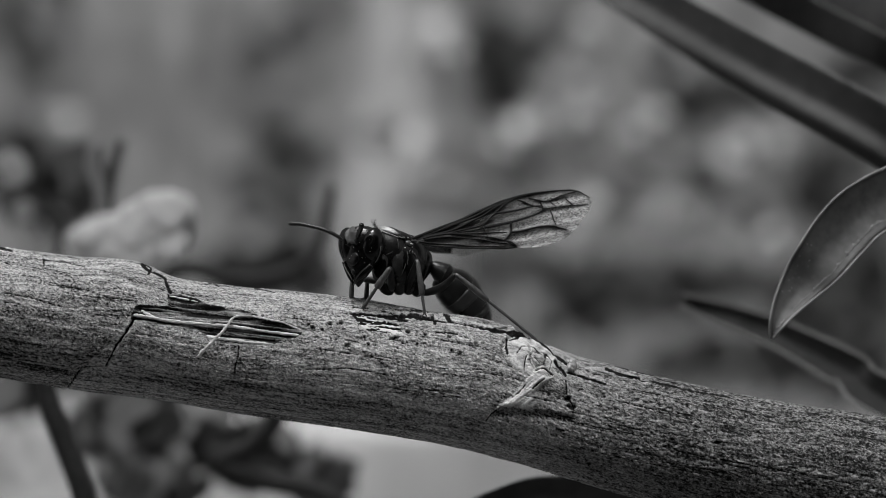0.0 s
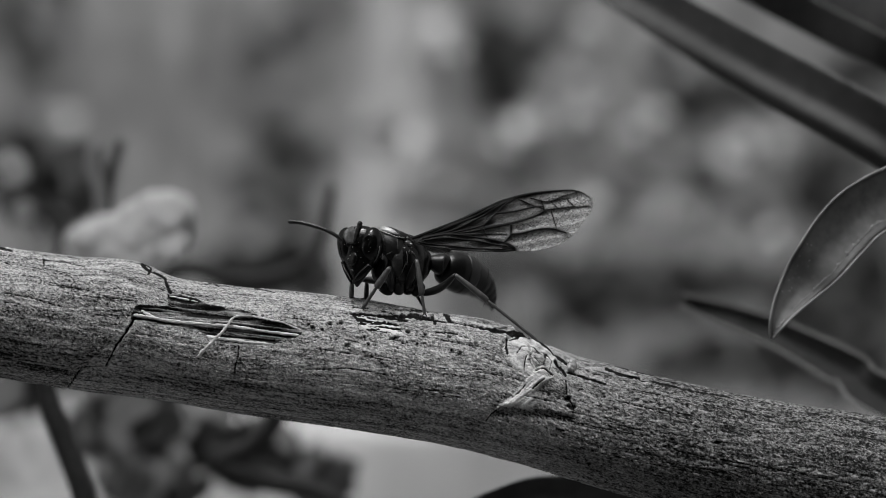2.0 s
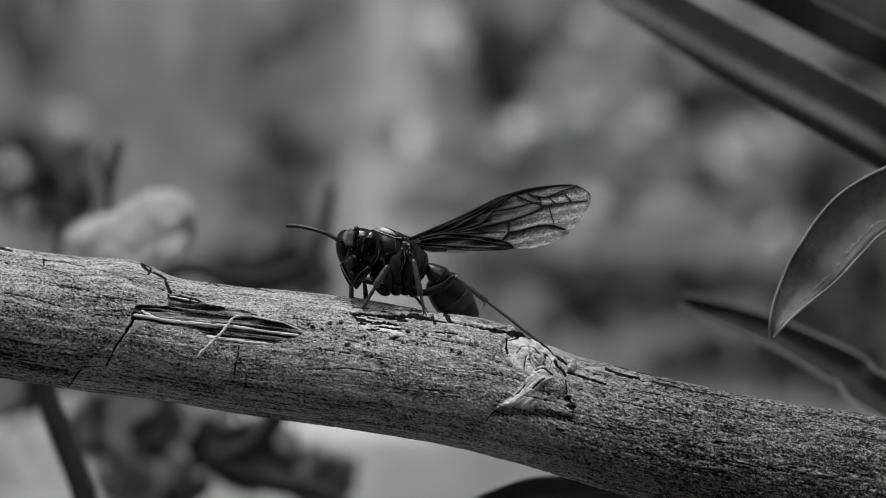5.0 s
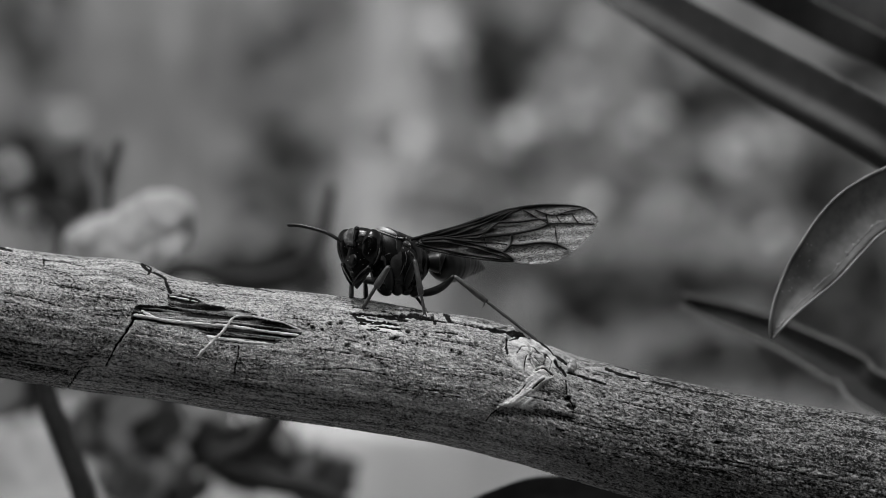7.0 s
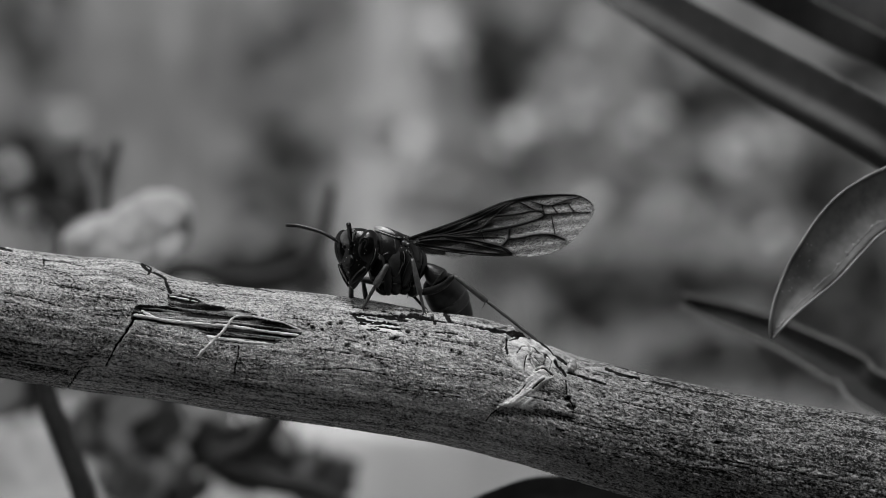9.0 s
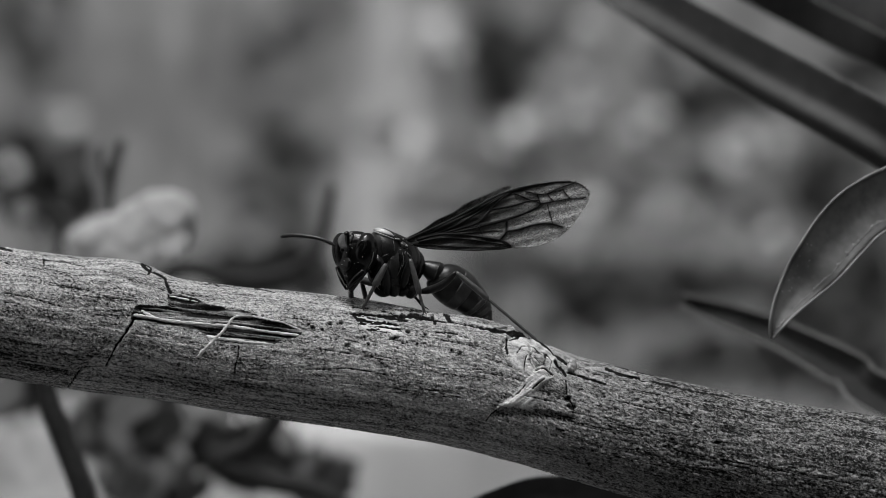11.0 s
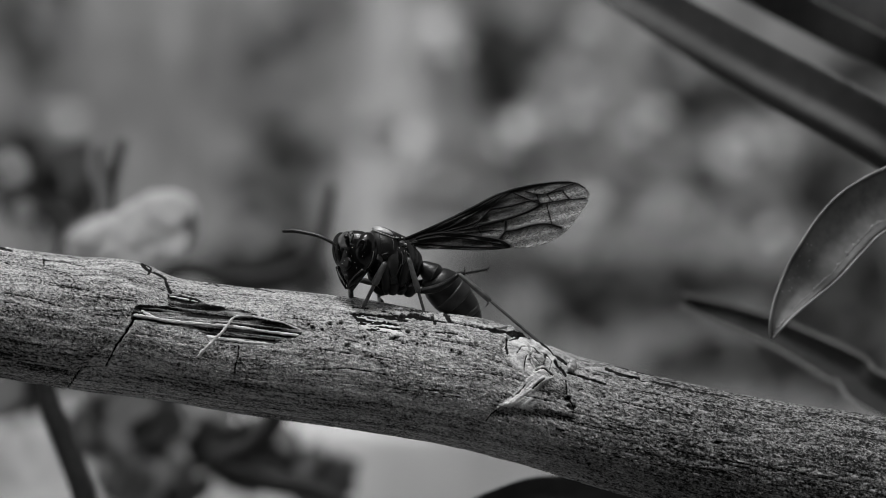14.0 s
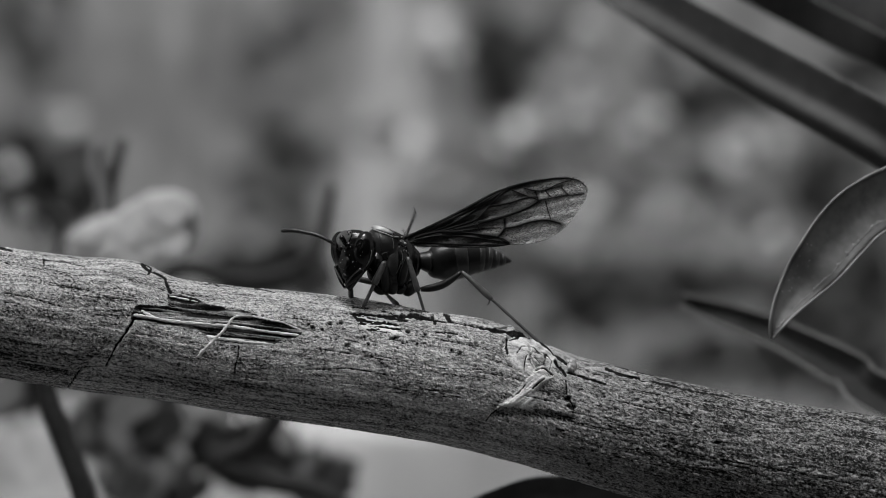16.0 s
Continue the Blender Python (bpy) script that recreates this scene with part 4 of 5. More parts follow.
def build_head():
    bm = bmesh.new()
    rings = []
    for z, hw, dp, yc in ((47, 5, 4, 0), (45.5, 14, 10, 0), (41, 25, 16, 0), (33, 33.5, 21, 0), (21, 38.5, 24, 0), (8, 39.5, 25.5, -1), (-4, 37.5, 25.5, -2), (-14, 33.5, 24, -4), (-24, 27.5, 21, -7),
                          (-34, 20.5, 16.5, -10), (-44, 13.5, 12, -12.5), (-52, 8, 8, -14.5), (-58, 3.5, 4.5, -15.5), (-60.5, 1, 1.5, -16)):
        rings.append([bm.verts.new(Vector((0.97 * hw * math.cos(a), yc + 0.96 * dp * math.sin(a), z)) * U) for a in (2 * math.pi * k / 48 for k in range(48))])
    for r0, r1 in zip(rings, rings[1:]):
        for k in range(48):
            bm.faces.new((r0[k], r0[(k + 1) % 48], r1[(k + 1) % 48], r1[k]))
    bm.faces.new(rings[0][::-1])
    bm.faces.new(rings[-1])
    bmesh.ops.subdivide_edges(bm, edges=[e for e in bm.edges if abs(e.verts[0].co.z - e.verts[1].co.z) > 1e-9], cuts=2, smooth=1.0)
    part("skull", bm, CHITIN, head)
    for sx in (-1, 1):
        bm = bmesh.new()
        blob(bm, Vector((sx * 20.5, -3, 8)) * U, (21 * U, 22.5 * U, 36.5 * U), pose(0, 0, 0, 0, sx * 12, sx * -10), 40, 28)
        part("eye", bm, EYE_MAT, head, "glossy black compound eye")
    on = Skin([ob for ob in head.children], radians(-22))
    spot = lambda x, y, lift=0.0: on.place(x / 3 - 57, 77 - y / 3, lift)

    def ridge(name, line, radii, mat, label="", lift=0.0, flat=0.6):
        b2 = bmesh.new()
        pts = curve_through([spot(x, y, lift) for x, y in line], 5)
        r = np.interp(np.linspace(0, 1, len(pts)), np.linspace(0, 1, len(radii)), radii)
        tube(b2, pts, [(k * U, k * flat * U) for k in r], 10, Vector((0, -1, 0)))
        part(name, b2, mat, head, label)

    # brow between the eyes, flecked with dust and with glints painted pale
    rows = ((94, 122, 158), (103, 104, 164), (114, 92, 166), (126, 84, 162), (138, 80, 157), (150, 82, 150), (162, 86, 146), (174, 92, 142), (188, 98, 136))
    part("frons", on.cover([[spot(x0 + (x1 - x0) * k / 10, y, 1.4) for k in range(11)] for y, x0, x1 in rows]), CHITIN_DUST_GLINT, head, "brow flecked with dust and painted glints")
    # the notched inner edge of the near eye, and the ridge behind it
    ridge("eye_notch", [(190, 176), (198, 158), (212, 145), (227, 149), (232, 166), (222, 184), (212, 200)], (0.6, 1.8, 2.8, 3.0, 2.6, 1.8, 0.6), CHITIN, "curved notch in the eye", 0.0)
    ridge("temple", [(272, 200), (270, 224), (259, 256), (241, 286)], (0.7, 1.2, 1.2, 0.7), LEG, "thin pale ridge behind the eye", 0.6)
    ridge("eye_rim", [(58, 160), (54, 196), (60, 232), (70, 262)], (0.8, 1.3, 1.3, 0.8), LEG_DARK, "", 0.5)
    # shield below the feelers, lip and jaws
    b2 = bmesh.new()
    blob(b2, spot(120, 262, -3.4), (16 * U, 4.0 * U, 14 * U), pose(0, 0, 0, -8, 12, -22))
    part("clypeus", b2, CHITIN, head)
    b2 = bmesh.new()
    blob(b2, spot(130, 334, -1.5), (4.5 * U, 3.5 * U, 6 * U), pose(0, 0, 0, 0, -20, 0))
    part("labrum", b2, LEG_DARK, head)
    ridge("mandible", [(222, 298), (190, 330), (158, 362), (130, 396)], (6.0, 7.0, 5.5, 2.0), CHITIN, "", 0.0, 0.8)
    ridge("mandible", [(72, 280), (90, 322), (108, 358), (126, 398)], (2.4, 3.6, 4.0, 1.6), CHITIN, "", 0.0, 0.9)
    ridge("jaw_edge", [(76, 292), (92, 326), (108, 352), (121, 376)], (0.6, 1.1, 1.2, 0.6), LEG, "pale edge of a jaw", 3.0)
    for x, y in ((105, 190), (146, 172)):
        b2 = bmesh.new()
        blob(b2, spot(x, y, -1.5), (5.5 * U, 3.5 * U, 5.5 * U), None, 16, 10)
        part("antenna_socket", b2, CHITIN, head)
    for x, y in ((140, 103), (158, 106), (149, 114)):
        b2 = bmesh.new()
        blob(b2, spot(x, y, 1.2), (1.7 * U, 1.7 * U, 1.7 * U), None, 8, 6)
        part("ocellus", b2, EYE_MAT, head)
    rng = random.Random(8)
    for _ in range(18):
        b2 = bmesh.new()
        r = rng.uniform(0.35, 0.75) * U
        blob(b2, spot(rng.uniform(85, 240), rng.uniform(150, 300), 0.5), (r, r, r), None, 6, 4)
        part("dust_speck", b2, PALE_BAND, head)


build_head()


def build_antenna(pts, r):
    bm = bmesh.new()
    line = curve_through([Vector(p) * U for p in pts], 8)
    n = len(line)
    rad = [r * U * (0.8 if i < 4 else (0.62 if i < 9 else 0.8 + 0.25 * (i / n))) * (0.88 if i % 2 else 1.0) for i in range(n)]
    rad[-1] *= 0.5
    tube(bm, line, rad, 10, Vector((0, 1, 0)))
    return part("antenna", bm, CHITIN_DULL if r < 4.3 else CHITIN, head)


# the far one reaches out, the near one points up at the eye
antenna_far = build_antenna([(0, 0, 0), (-7, -8, 12), (-34, -14, 25), (-76, -18, 33), (-103, -20, 33)], 4.0)
antenna_near = build_antenna([(0, 0, 0), (-2, 2, 12), (-1, 2, 26), (1, 0, 40), (1, -1, 50)], 4.6)
FAR_ROOT, NEAR_ROOT = Vector((-24, -16, 12)) * U, Vector((0, -24, 15)) * U


# abdomen: neck and gaster, hinged on the thorax
HINGE = w(742, 480, 30)
abdomen = empty("abdomen")
abdomen.parent = wasp


RINGS = []


def build_abdomen():
    cuts = [(-4, -8, 8), (2, 3, 7.5), (7, 11, 8), (14, 16, 10), (23, 17, 14.5), (33, 16, 18.5), (42, 15, 21), (48, 13, 17)]
    spine = [(40, 18, 10), (46, 16, 24), (58, 16, 32), (74, 16, 36.5), (92, 14, 37), (108, 11, 35), (124, 8, 31.5), (140, 3, 27), (154, -3, 22), (167, -8, 16), (179, -13, 9), (190, -18, 2)]
    bm = bmesh.new()
    pts = [Vector((x, 0, z)) * U for x, z, r in cuts]
    pts = curve_through(pts, 4)
    tube(bm, pts, list(np.interp(np.linspace(0, len(cuts) - 1, len(pts)), range(len(cuts)), [r * U for x, z, r in cuts])), 24, Vector((0, 1, 0)))
    waist = part("petiole", bm, GASTER, wasp)
    rb = bmesh.new()
    ring = [Vector((42, 20.8 * math.cos(k * math.pi / 18), 15 + 20.8 * math.sin(k * math.pi / 18))) * U for k in range(37)]
    tube(rb, ring, [0.9 * U] * 37, 5, Vector((1, 0, 0)))
    part("petiole_edge", rb, GASTER_RIM, waist, "thin pale edge of a body ring")
    segs = [(0, 5, 1.0), (5, 7, 0.965), (7, 8, 0.94), (8, 9, 0.92), (9, 10, 0.90), (10, 11, 0.88)]
    for i0, i1, k in segs:
        bm = bmesh.new()
        piece = spine[max(0, i0 - 1):i1 + 1]
        line = curve_through([Vector((x - 36, 0, z - 16)) * U for x, z, r in piece], 5)
        rr = np.interp(np.linspace(0, len(piece) - 1, len(line)), range(len(piece)), [r for x, z, r in piece])
        rr = rr * k
        if i1 < 11:
            rr[-1] *= 0.97
        tube(bm, line, [(r * U * 0.92, r * U) for r in rr], 28)
        ring = part("tergite", bm, GASTER, abdomen)
        RINGS.append((ring, Vector((spine[i0][0] - 36, 0, spine[i0][1] - 16)) * U))
        if i1 < 11:
            rb = bmesh.new()
            band = list(zip(line, rr))[-(8 if i0 == 0 else 4):]
            tube(rb, [p for p, r in band], [((r * 0.92 + 0.3) * U, (r + 0.3) * U) for p, r in band], 28)
            part("tergite_edge", rb, GASTER_RIM, ring, "thin pale edge of a body ring")
    return waist


petiole = build_abdomen()


# wings
def wing_uv(me):
    uv = me.uv_layers.new(name="UVMap")
    for lp in me.loops:
        c = me.vertices[lp.vertex_index].co
        uv.data[lp.index].uv = (c.x / (340 * U), 0.5 + c.z / (200 * U))


def wing_material(name, pale, start, clear):
    """A crinkled membrane, smoky black at the root and the front edge, paler towards the tip."""
    m = bpy.data.materials.new(name)
    m.use_nodes = True
    n, l = m.node_tree.nodes, m.node_tree.links
    b = n["Principled BSDF"]
    tc, sep, mp = n.new("ShaderNodeTexCoord"), n.new("ShaderNodeSeparateXYZ"), n.new("ShaderNodeMapping")
    l.new(tc.outputs["UV"], sep.inputs[0])
    mp.inputs["Scale"].default_value, mp.inputs["Rotation"].default_value = (0.55, 0.95, 1.0), (0, 0, 0.25)
    l.new(tc.outputs["UV"], mp.inputs[0])
    no = n.new("ShaderNodeTexNoise")
    no.inputs["Scale"].default_value, no.inputs["Detail"].default_value, no.inputs["Distortion"].default_value = 84.0, 1.5, 1.6
    l.new(mp.outputs[0], no.inputs["Vector"])
    big = n.new("ShaderNodeTexNoise")
    big.inputs["Scale"].default_value, big.inputs["Detail"].default_value = 7.0, 3.0
    l.new(mp.outputs[0], big.inputs["Vector"])

    def math2(op, x, y, z=None, clamp=False):
        q = n.new("ShaderNodeMath")
        q.operation, q.use_clamp = op, clamp
        for k, v in enumerate((x, y, z)):
            if v is None:
                continue
            if isinstance(v, (int, float)):
                q.inputs[k].default_value = v
            else:
                l.new(v, q.inputs[k])
        return q.outputs[0]

    along = math2("MULTIPLY_ADD", sep.outputs[1], -1.3, sep.outputs[0])
    along = math2("ADD", along, math2("MULTIPLY_ADD", big.outputs[0], 0.5, -0.25))
    tip = n.new("ShaderNodeMapRange")
    tip.interpolation_type = "SMOOTHSTEP"
    tip.inputs["From Min"].default_value, tip.inputs["From Max"].default_value = start, start + 0.60
    l.new(along, tip.inputs["Value"])
    fold = n.new("ShaderNodeMapRange")
    fold.inputs["From Min"].default_value, fold.inputs["From Max"].default_value = 0.36, 0.66
    fold.inputs["To Min"].default_value, fold.inputs["To Max"].default_value = 0.35, 1.5
    l.new(no.outputs[0], fold.inputs["Value"])
    dark_mask = n.new("ShaderNodeAttribute")
    dark_mask.attribute_name = "smoke"
    clean = math2("MULTIPLY_ADD", dark_mask.outputs["Fac"], -0.9, 1.0)
    shown = math2("MULTIPLY", tip.outputs[0], clean)
    tint = math2("MULTIPLY_ADD", math2("MULTIPLY", shown, fold.outputs[0]), pale, 0.005)
    l.new(tint, b.inputs["Base Color"])
    l.new(math2("MULTIPLY_ADD", shown, -clear, 0.985), b.inputs["Alpha"])
    b.inputs["Specular IOR Level"].default_value = 0.25
    b.inputs["Roughness"].default_value = 0.35
    bp = n.new("ShaderNodeBump")
    bp.inputs["Strength"].default_value, bp.inputs["Distance"].default_value = 1.0, 0.00017
    l.new(no.outputs[0], bp.inputs["Height"])
    l.new(bp.outputs[0], b.inputs["Normal"])
    return m


MEMBRANE = wing_material("wing_membrane", 0.38, -0.36, 0.52)
HIND_SKIN = wing_material("hindwing_membrane", 0.05, -0.75, 0.10)
FORE_TOP = [(4, 5), (29, 9), (85, 17), (141, 27), (175, 34), (197, 35), (224, 35), (250, 33), (275, 29), (300, 24), (319, 17), (332, 7), (339, -3), (340, -13)]
FORE_LOW = [(2, -1), (25, -4), (58, -5), (97, -15), (133, -31), (165, -47), (180, -64), (199, -70), (218, -74), (235, -75), (262, -71), (287, -61), (310, -44), (329, -29), (338, -16)]
HIND_TOP = [(12, -2), (21, -3), (58, -5), (97, -15), (133, -31), (165, -47), (178, -60)]
HIND_LOW = [(9, -7), (41, -22), (78, -36), (126, -52), (155, -60), (180, -64)]
VEINS = [[(5, 4), (29, 7), (84, 14), (140, 24), (174, 31), (196, 33), (223, 33), (249, 31), (285, 25), (311, 18)],
         [(22, 3), (70, 8), (118, 15), (160, 24), (200, 31), (240, 31)],
         [(28, 1), (81, 1), (127, 10), (166, 22), (192, 29), (211, 32)],
         [(204, 33), (224, 33), (242, 31)],
         [(232, 25), (250, 14), (267, 10), (292, 13), (321, 13)],
         [(214, 32), (188, 25), (152, 5), (128, -10)],
         [(162, 13), (185, 9), (205, 7), (232, 7), (249, 3)],
         [(211, 28), (229, 13), (245, 1), (250, -5)],
         [(250, 15), (250, 6), (250, -5)],
         [(136, -10), (161, -12), (187, -13), (214, -12), (237, -9), (251, -5)],
         [(250, -4), (265, -6), (280, -8), (298, -10), (314, -14), (331, -17)],
         [(267, 10), (270, 1), (275, -8)],
         [(267, 9), (282, 9), (298, 8)],
         [(296, 7), (299, -2), (304, -12)],
         [(184, -15), (181, -25), (177, -34), (168, -41), (161, -44)],
         [(178, -33), (197, -36), (218, -36), (239, -38), (258, -44), (275, -55)],
         [(262, -9), (261, -22), (261, -35), (260, -45)],
         [(78, -6), (104, -9), (128, -11), (153, -11)],
         [(87, -11), (122, -18), (148, -23), (172, -30)],
         [(133, -8), (135, -21), (136, -29)],
         [(25, 1), (63, -3), (100, -4), (130, -4), (152, 3)],
         [(22, -1), (58, -2), (97, -14), (133, -30), (165, -46), (178, -60)],
         [(164, -45), (170, -55), (178, -62)]]
FOLDS = [[(14, -6), (45, -18), (80, -31), (126, -47), (160, -57)], [(24, -5), (62, -10), (98, -22), (134, -38), (164, -53)], [(12, -8), (42, -23), (78, -36), (126, -52), (178, -63)], [(245, 31), (283, 26), (311, 18), (328, 8), (337, -5)]]
VEIN_R = (3.4, 4.2, 3.2, 3.6, 1.6, 2.2, 3.0, 1.8, 2.0, 4.2, 1.7, 1.5, 1.3, 1.6, 2.8, 2.6, 1.4, 1.4, 1.3, 1.1, 2.8, 3.0, 1.6)
FOLD_R = (1.4, 2.2, 1.6, 1.3)


def resample(line, n):
    pts = curve_through([Vector((x, 0, z)) for x, z in line], 10)
    run = np.concatenate([[0], np.cumsum([(q - p).length for p, q in zip(pts, pts[1:])])])
    want = np.linspace(0, run[-1], n)
    return [(float(np.interp(d, run, [p.x for p in pts])), float(np.interp(d, run, [p.z for p in pts]))) for d in want]


def wing_field(x, z):
    """How near a place of the wing is to its veins: the ridge's height and the smoke beside it, 0 to 1."""
    ridge, smoke = np.zeros_like(x), np.zeros_like(x)
    for line, r in zip(VEINS + FOLDS, VEIN_R + FOLD_R):
        pts = [(p.x, p.z) for p in curve_through([Vector((u, 0, v)) for u, v in line], 4)]
        d = near_line(x, z, pts)
        ridge = np.maximum(ridge, min(1.0, r / 2.5) * np.exp(-(d / (2.0 * r + 1.0)) ** 2))
        smoke = np.maximum(smoke, min(1.0, r / 2.6) * np.exp(-(d / (1.9 * r + 1.2)) ** 2))
    front = near_line(x, z, FORE_TOP[:6])
    smoke = np.maximum(smoke, np.exp(-(front / 13.0) ** 2) * np.clip((230 - x) / 40, 0, 1))
    return ridge, smoke


def wing_surface(x, z):
    """Depth of the wing's skin: a slight camber, corrugated along the veins."""
    ridge, smoke = wing_field(x, z)
    return -10 * (x / 340) ** 2 - 3.2 * ridge + 1.2 * np.sin(z * 0.33 + x * 0.02), smoke


def plate(top, low, steps=130, cols=56):
    """A thin corrugated sheet between two edge lines; gives the mesh and its smoke."""
    t, l = np.array(resample(top, steps + 1)), np.array(resample(low, steps + 1))
    k = np.linspace(0, 1, cols + 1)[None, :]
    x = l[:, :1] + (t[:, :1] - l[:, :1]) * k
    z = l[:, 1:] + (t[:, 1:] - l[:, 1:]) * k
    y, smoke = wing_surface(x, z)
    bm = bmesh.new()
    layer = bm.verts.layers.float.new("smoke")
    sides = []
    for thick in (0.0, 0.5):
        grid = []
        for i in range(steps + 1):
            row = []
            for c in range(cols + 1):
                v = bm.verts.new(Vector((x[i, c], y[i, c] + thick, z[i, c])) * U)
                v[layer] = smoke[i, c]
                row.append(v)
            grid.append(row)
        for i in range(steps):
            for c in range(cols):
                bm.faces.new((grid[i][c], grid[i][c + 1], grid[i + 1][c + 1], grid[i + 1][c]))
        sides.append(grid)
    loops = [g[0] + [r[-1] for r in g[1:-1]] + g[-1][::-1] + [r[0] for r in g[-2:0:-1]] for g in sides]
    for i in range(len(loops[0])):
        j = (i + 1) % len(loops[0])
        bm.faces.new((loops[0][i], loops[0][j], loops[1][j], loops[1][i]))
    return bm


def build_wing():
    wing = empty("wing")
    wing.parent = wasp
    fore = part("forewing", plate(FORE_TOP, FORE_LOW), MEMBRANE, wing, "smoky veined forewing")
    hind = part("hindwing", plate(HIND_TOP, HIND_LOW, 70, 30), HIND_SKIN, wing, "smoky narrow hindwing")
    wing_uv(fore.data)
    wing_uv(hind.data)
    for line, r0 in zip(VEINS + FOLDS, VEIN_R + FOLD_R):
        bm = bmesh.new()
        pts = curve_through([Vector((x, 0, z)) for x, z in line], 6)
        deep, _ = wing_surface(np.array([p.x for p in pts]), np.array([p.z for p in pts]))
        pts = [Vector((p.x, float(q) - 0.5, p.z)) * U for p, q in zip(pts, deep)]
        n = len(pts)
        wide = [r0 * (1.0 - (0.5 if r0 > 2.8 else 0.3) * k / n) * U for k in range(n)]
        tube(bm, pts, [(0.72 * r, min(r, 0.9 * U)) for r in wide], 8, Vector((0, 1, 0)))
        part("vein", bm, VEIN, wing)
    return wing


wing_near, wing_far = build_wing(), build_wing()
ROOT_NEAR, ROOT_FAR = w(726, 428, -12), w(722, 424, 34)


# legs: thigh, shin and foot
def build_leg(lf, lt, ls, rf, rt, mat_f, mat_t, bow=0.0):
    """lf, lt, ls: the lengths of thigh, shin and foot; each lies along its own x."""
    bm = bmesh.new()
    tube(bm, [Vector((x * lf, 0, -bow * math.sin(math.pi * x))) * U for x in (0, 0.15, 0.3, 0.45, 0.6, 0.75, 0.9, 1.0)], [rf * k * U for k in (0.6, 0.9, 1.0, 1.0, 0.92, 0.8, 0.62, 0.45)], 14)
    leg = part("leg", bm, mat_f, wasp)
    bm = bmesh.new()
    tube(bm, [Vector((x * lt, 0, 0)) * U for x in (0, 0.08, 0.35, 0.75, 0.95, 1.0)], [rt * k * U for k in (0.6, 0.8, 0.95, 1.15, 1.1, 0.7)], 12)
    for s in (-1, 1):
        tube(bm, [Vector((lt * 0.97, s * 2, -2)) * U, Vector((lt * 0.97 + 3, s * 5, -13)) * U], [1.3 * U, 0.4 * U], 5, Vector((0, 1, 0)))
    tib = part("tibia", bm, mat_t, leg)
    bm = bmesh.new()
    rows, rad = [], []
    cutp = [0, 0.42, 0.62, 0.76, 0.88]
    for i, c in enumerate(cutp):
        e = cutp[i + 1] if i < 4 else 1.0
        for f, k in ((0.0, 0.85), (0.1, 0.92), (0.85, 1.02), (0.99, 0.88)):
            rows.append(Vector((lt + ls * (c + (e - c) * f), 0, 0)) * U)
            rad.append(rt * 0.62 * k * U)
    tube(bm, rows, rad, 8)
    for s in (-1, 1):
        tube(bm, [Vector((lt + ls - 1, 0, 0)) * U, Vector((lt + ls + 4, s * 4, -2)) * U, Vector((lt + ls + 7, s * 5, -6)) * U], [1.4 * U, 1.0 * U, 0.4 * U], 5, Vector((0, 1, 0)))
    tar = part("tarsus", bm, mat_t, leg)
    return leg, tib, tar


# hip, knee, foot at the start (plan and depth), share of the shin, radii
LEGS = []
for hip, knee, foot, share, rf, rt, mf, mt in (
        ((694, 512, -18), (692, 474, -80), (644, 544, -62), 0.50, 7.5, 5.6, LEG_DARK, LEG),
        ((672, 500, 6), (624, 491, -8), (622, 529, -14), 0.95, 5.5, 4.2, LEG, LEG),
        ((720, 514, -8), (739, 460, -46), (752, 553, -62), 0.66, 7.0, 4.6, LEG_DARK, LEG),
        ((690, 500, 20), (650, 492, 10), (648, 531, 2), 0.95, 5.0, 4.0, LEG, LEG),
        ((742, 522, 6), (809, 488, -22), (951, 603, -34), 0.40, 7.2, 5.0, LEG_DARK, LEG),
        ((742, 508, 34), (706, 470, 60), (750, 545, 34), 0.55, 6.5, 4.4, LEG_DARK, LEG_DARK)):
    h, kn, f = w(*hip), w(*knee), w(*foot)
    lf, lr = (kn - h).length / U, (f - kn).length / U
    LEGS.append((build_leg(lf, lr * share, lr * (1 - share), rf, rt, mf, mt, 8.0 if share == 0.40 else 0.0), h, kn, f, lf * U, lr * U))


# ---- what moves ----
BODY = [(0, 0, 0, 0), (0.5, 1, 1, 0), (1, 0, 2, 0), (1.5, -1, 2, 0), (2, -1, 0, 0), (2.5, -3, -2, 0), (3, -4, 0, 1), (3.5, -6, 0, 2), (4, -6, 0, 2), (6.5, -5, 2, 2), (7, -4, 1, 2), (7.5, -5, 2, 2), (8, -7, -1, 3), (8.5, -8, -1, 4),
        (9, -8, 0, 4), (11.5, -12, 3, 7), (12.5, -14, 2, 8), (13.5, -14, 2, 9), (14.5, -14, -1, 10), (15, -15, -1, 10), (16, -15, -1, 11)]
HEADS = [(0, 0, 0, 0), (0.5, 1, 0, 0), (1.5, -1, 1, 0), (2.5, -1, -1, 0), (3.5, 0, 2, 0), (7, 0, 2, 1), (7.7, 0, 3, 2), (8, -3, 3, 5), (9, -2, 4, 5), (11.5, -5, 7, 6), (12.5, -3, 8, 6), (13.5, -3, 8, 8), (14.5, -6, 8, 8), (16, -7, 8, 10)]
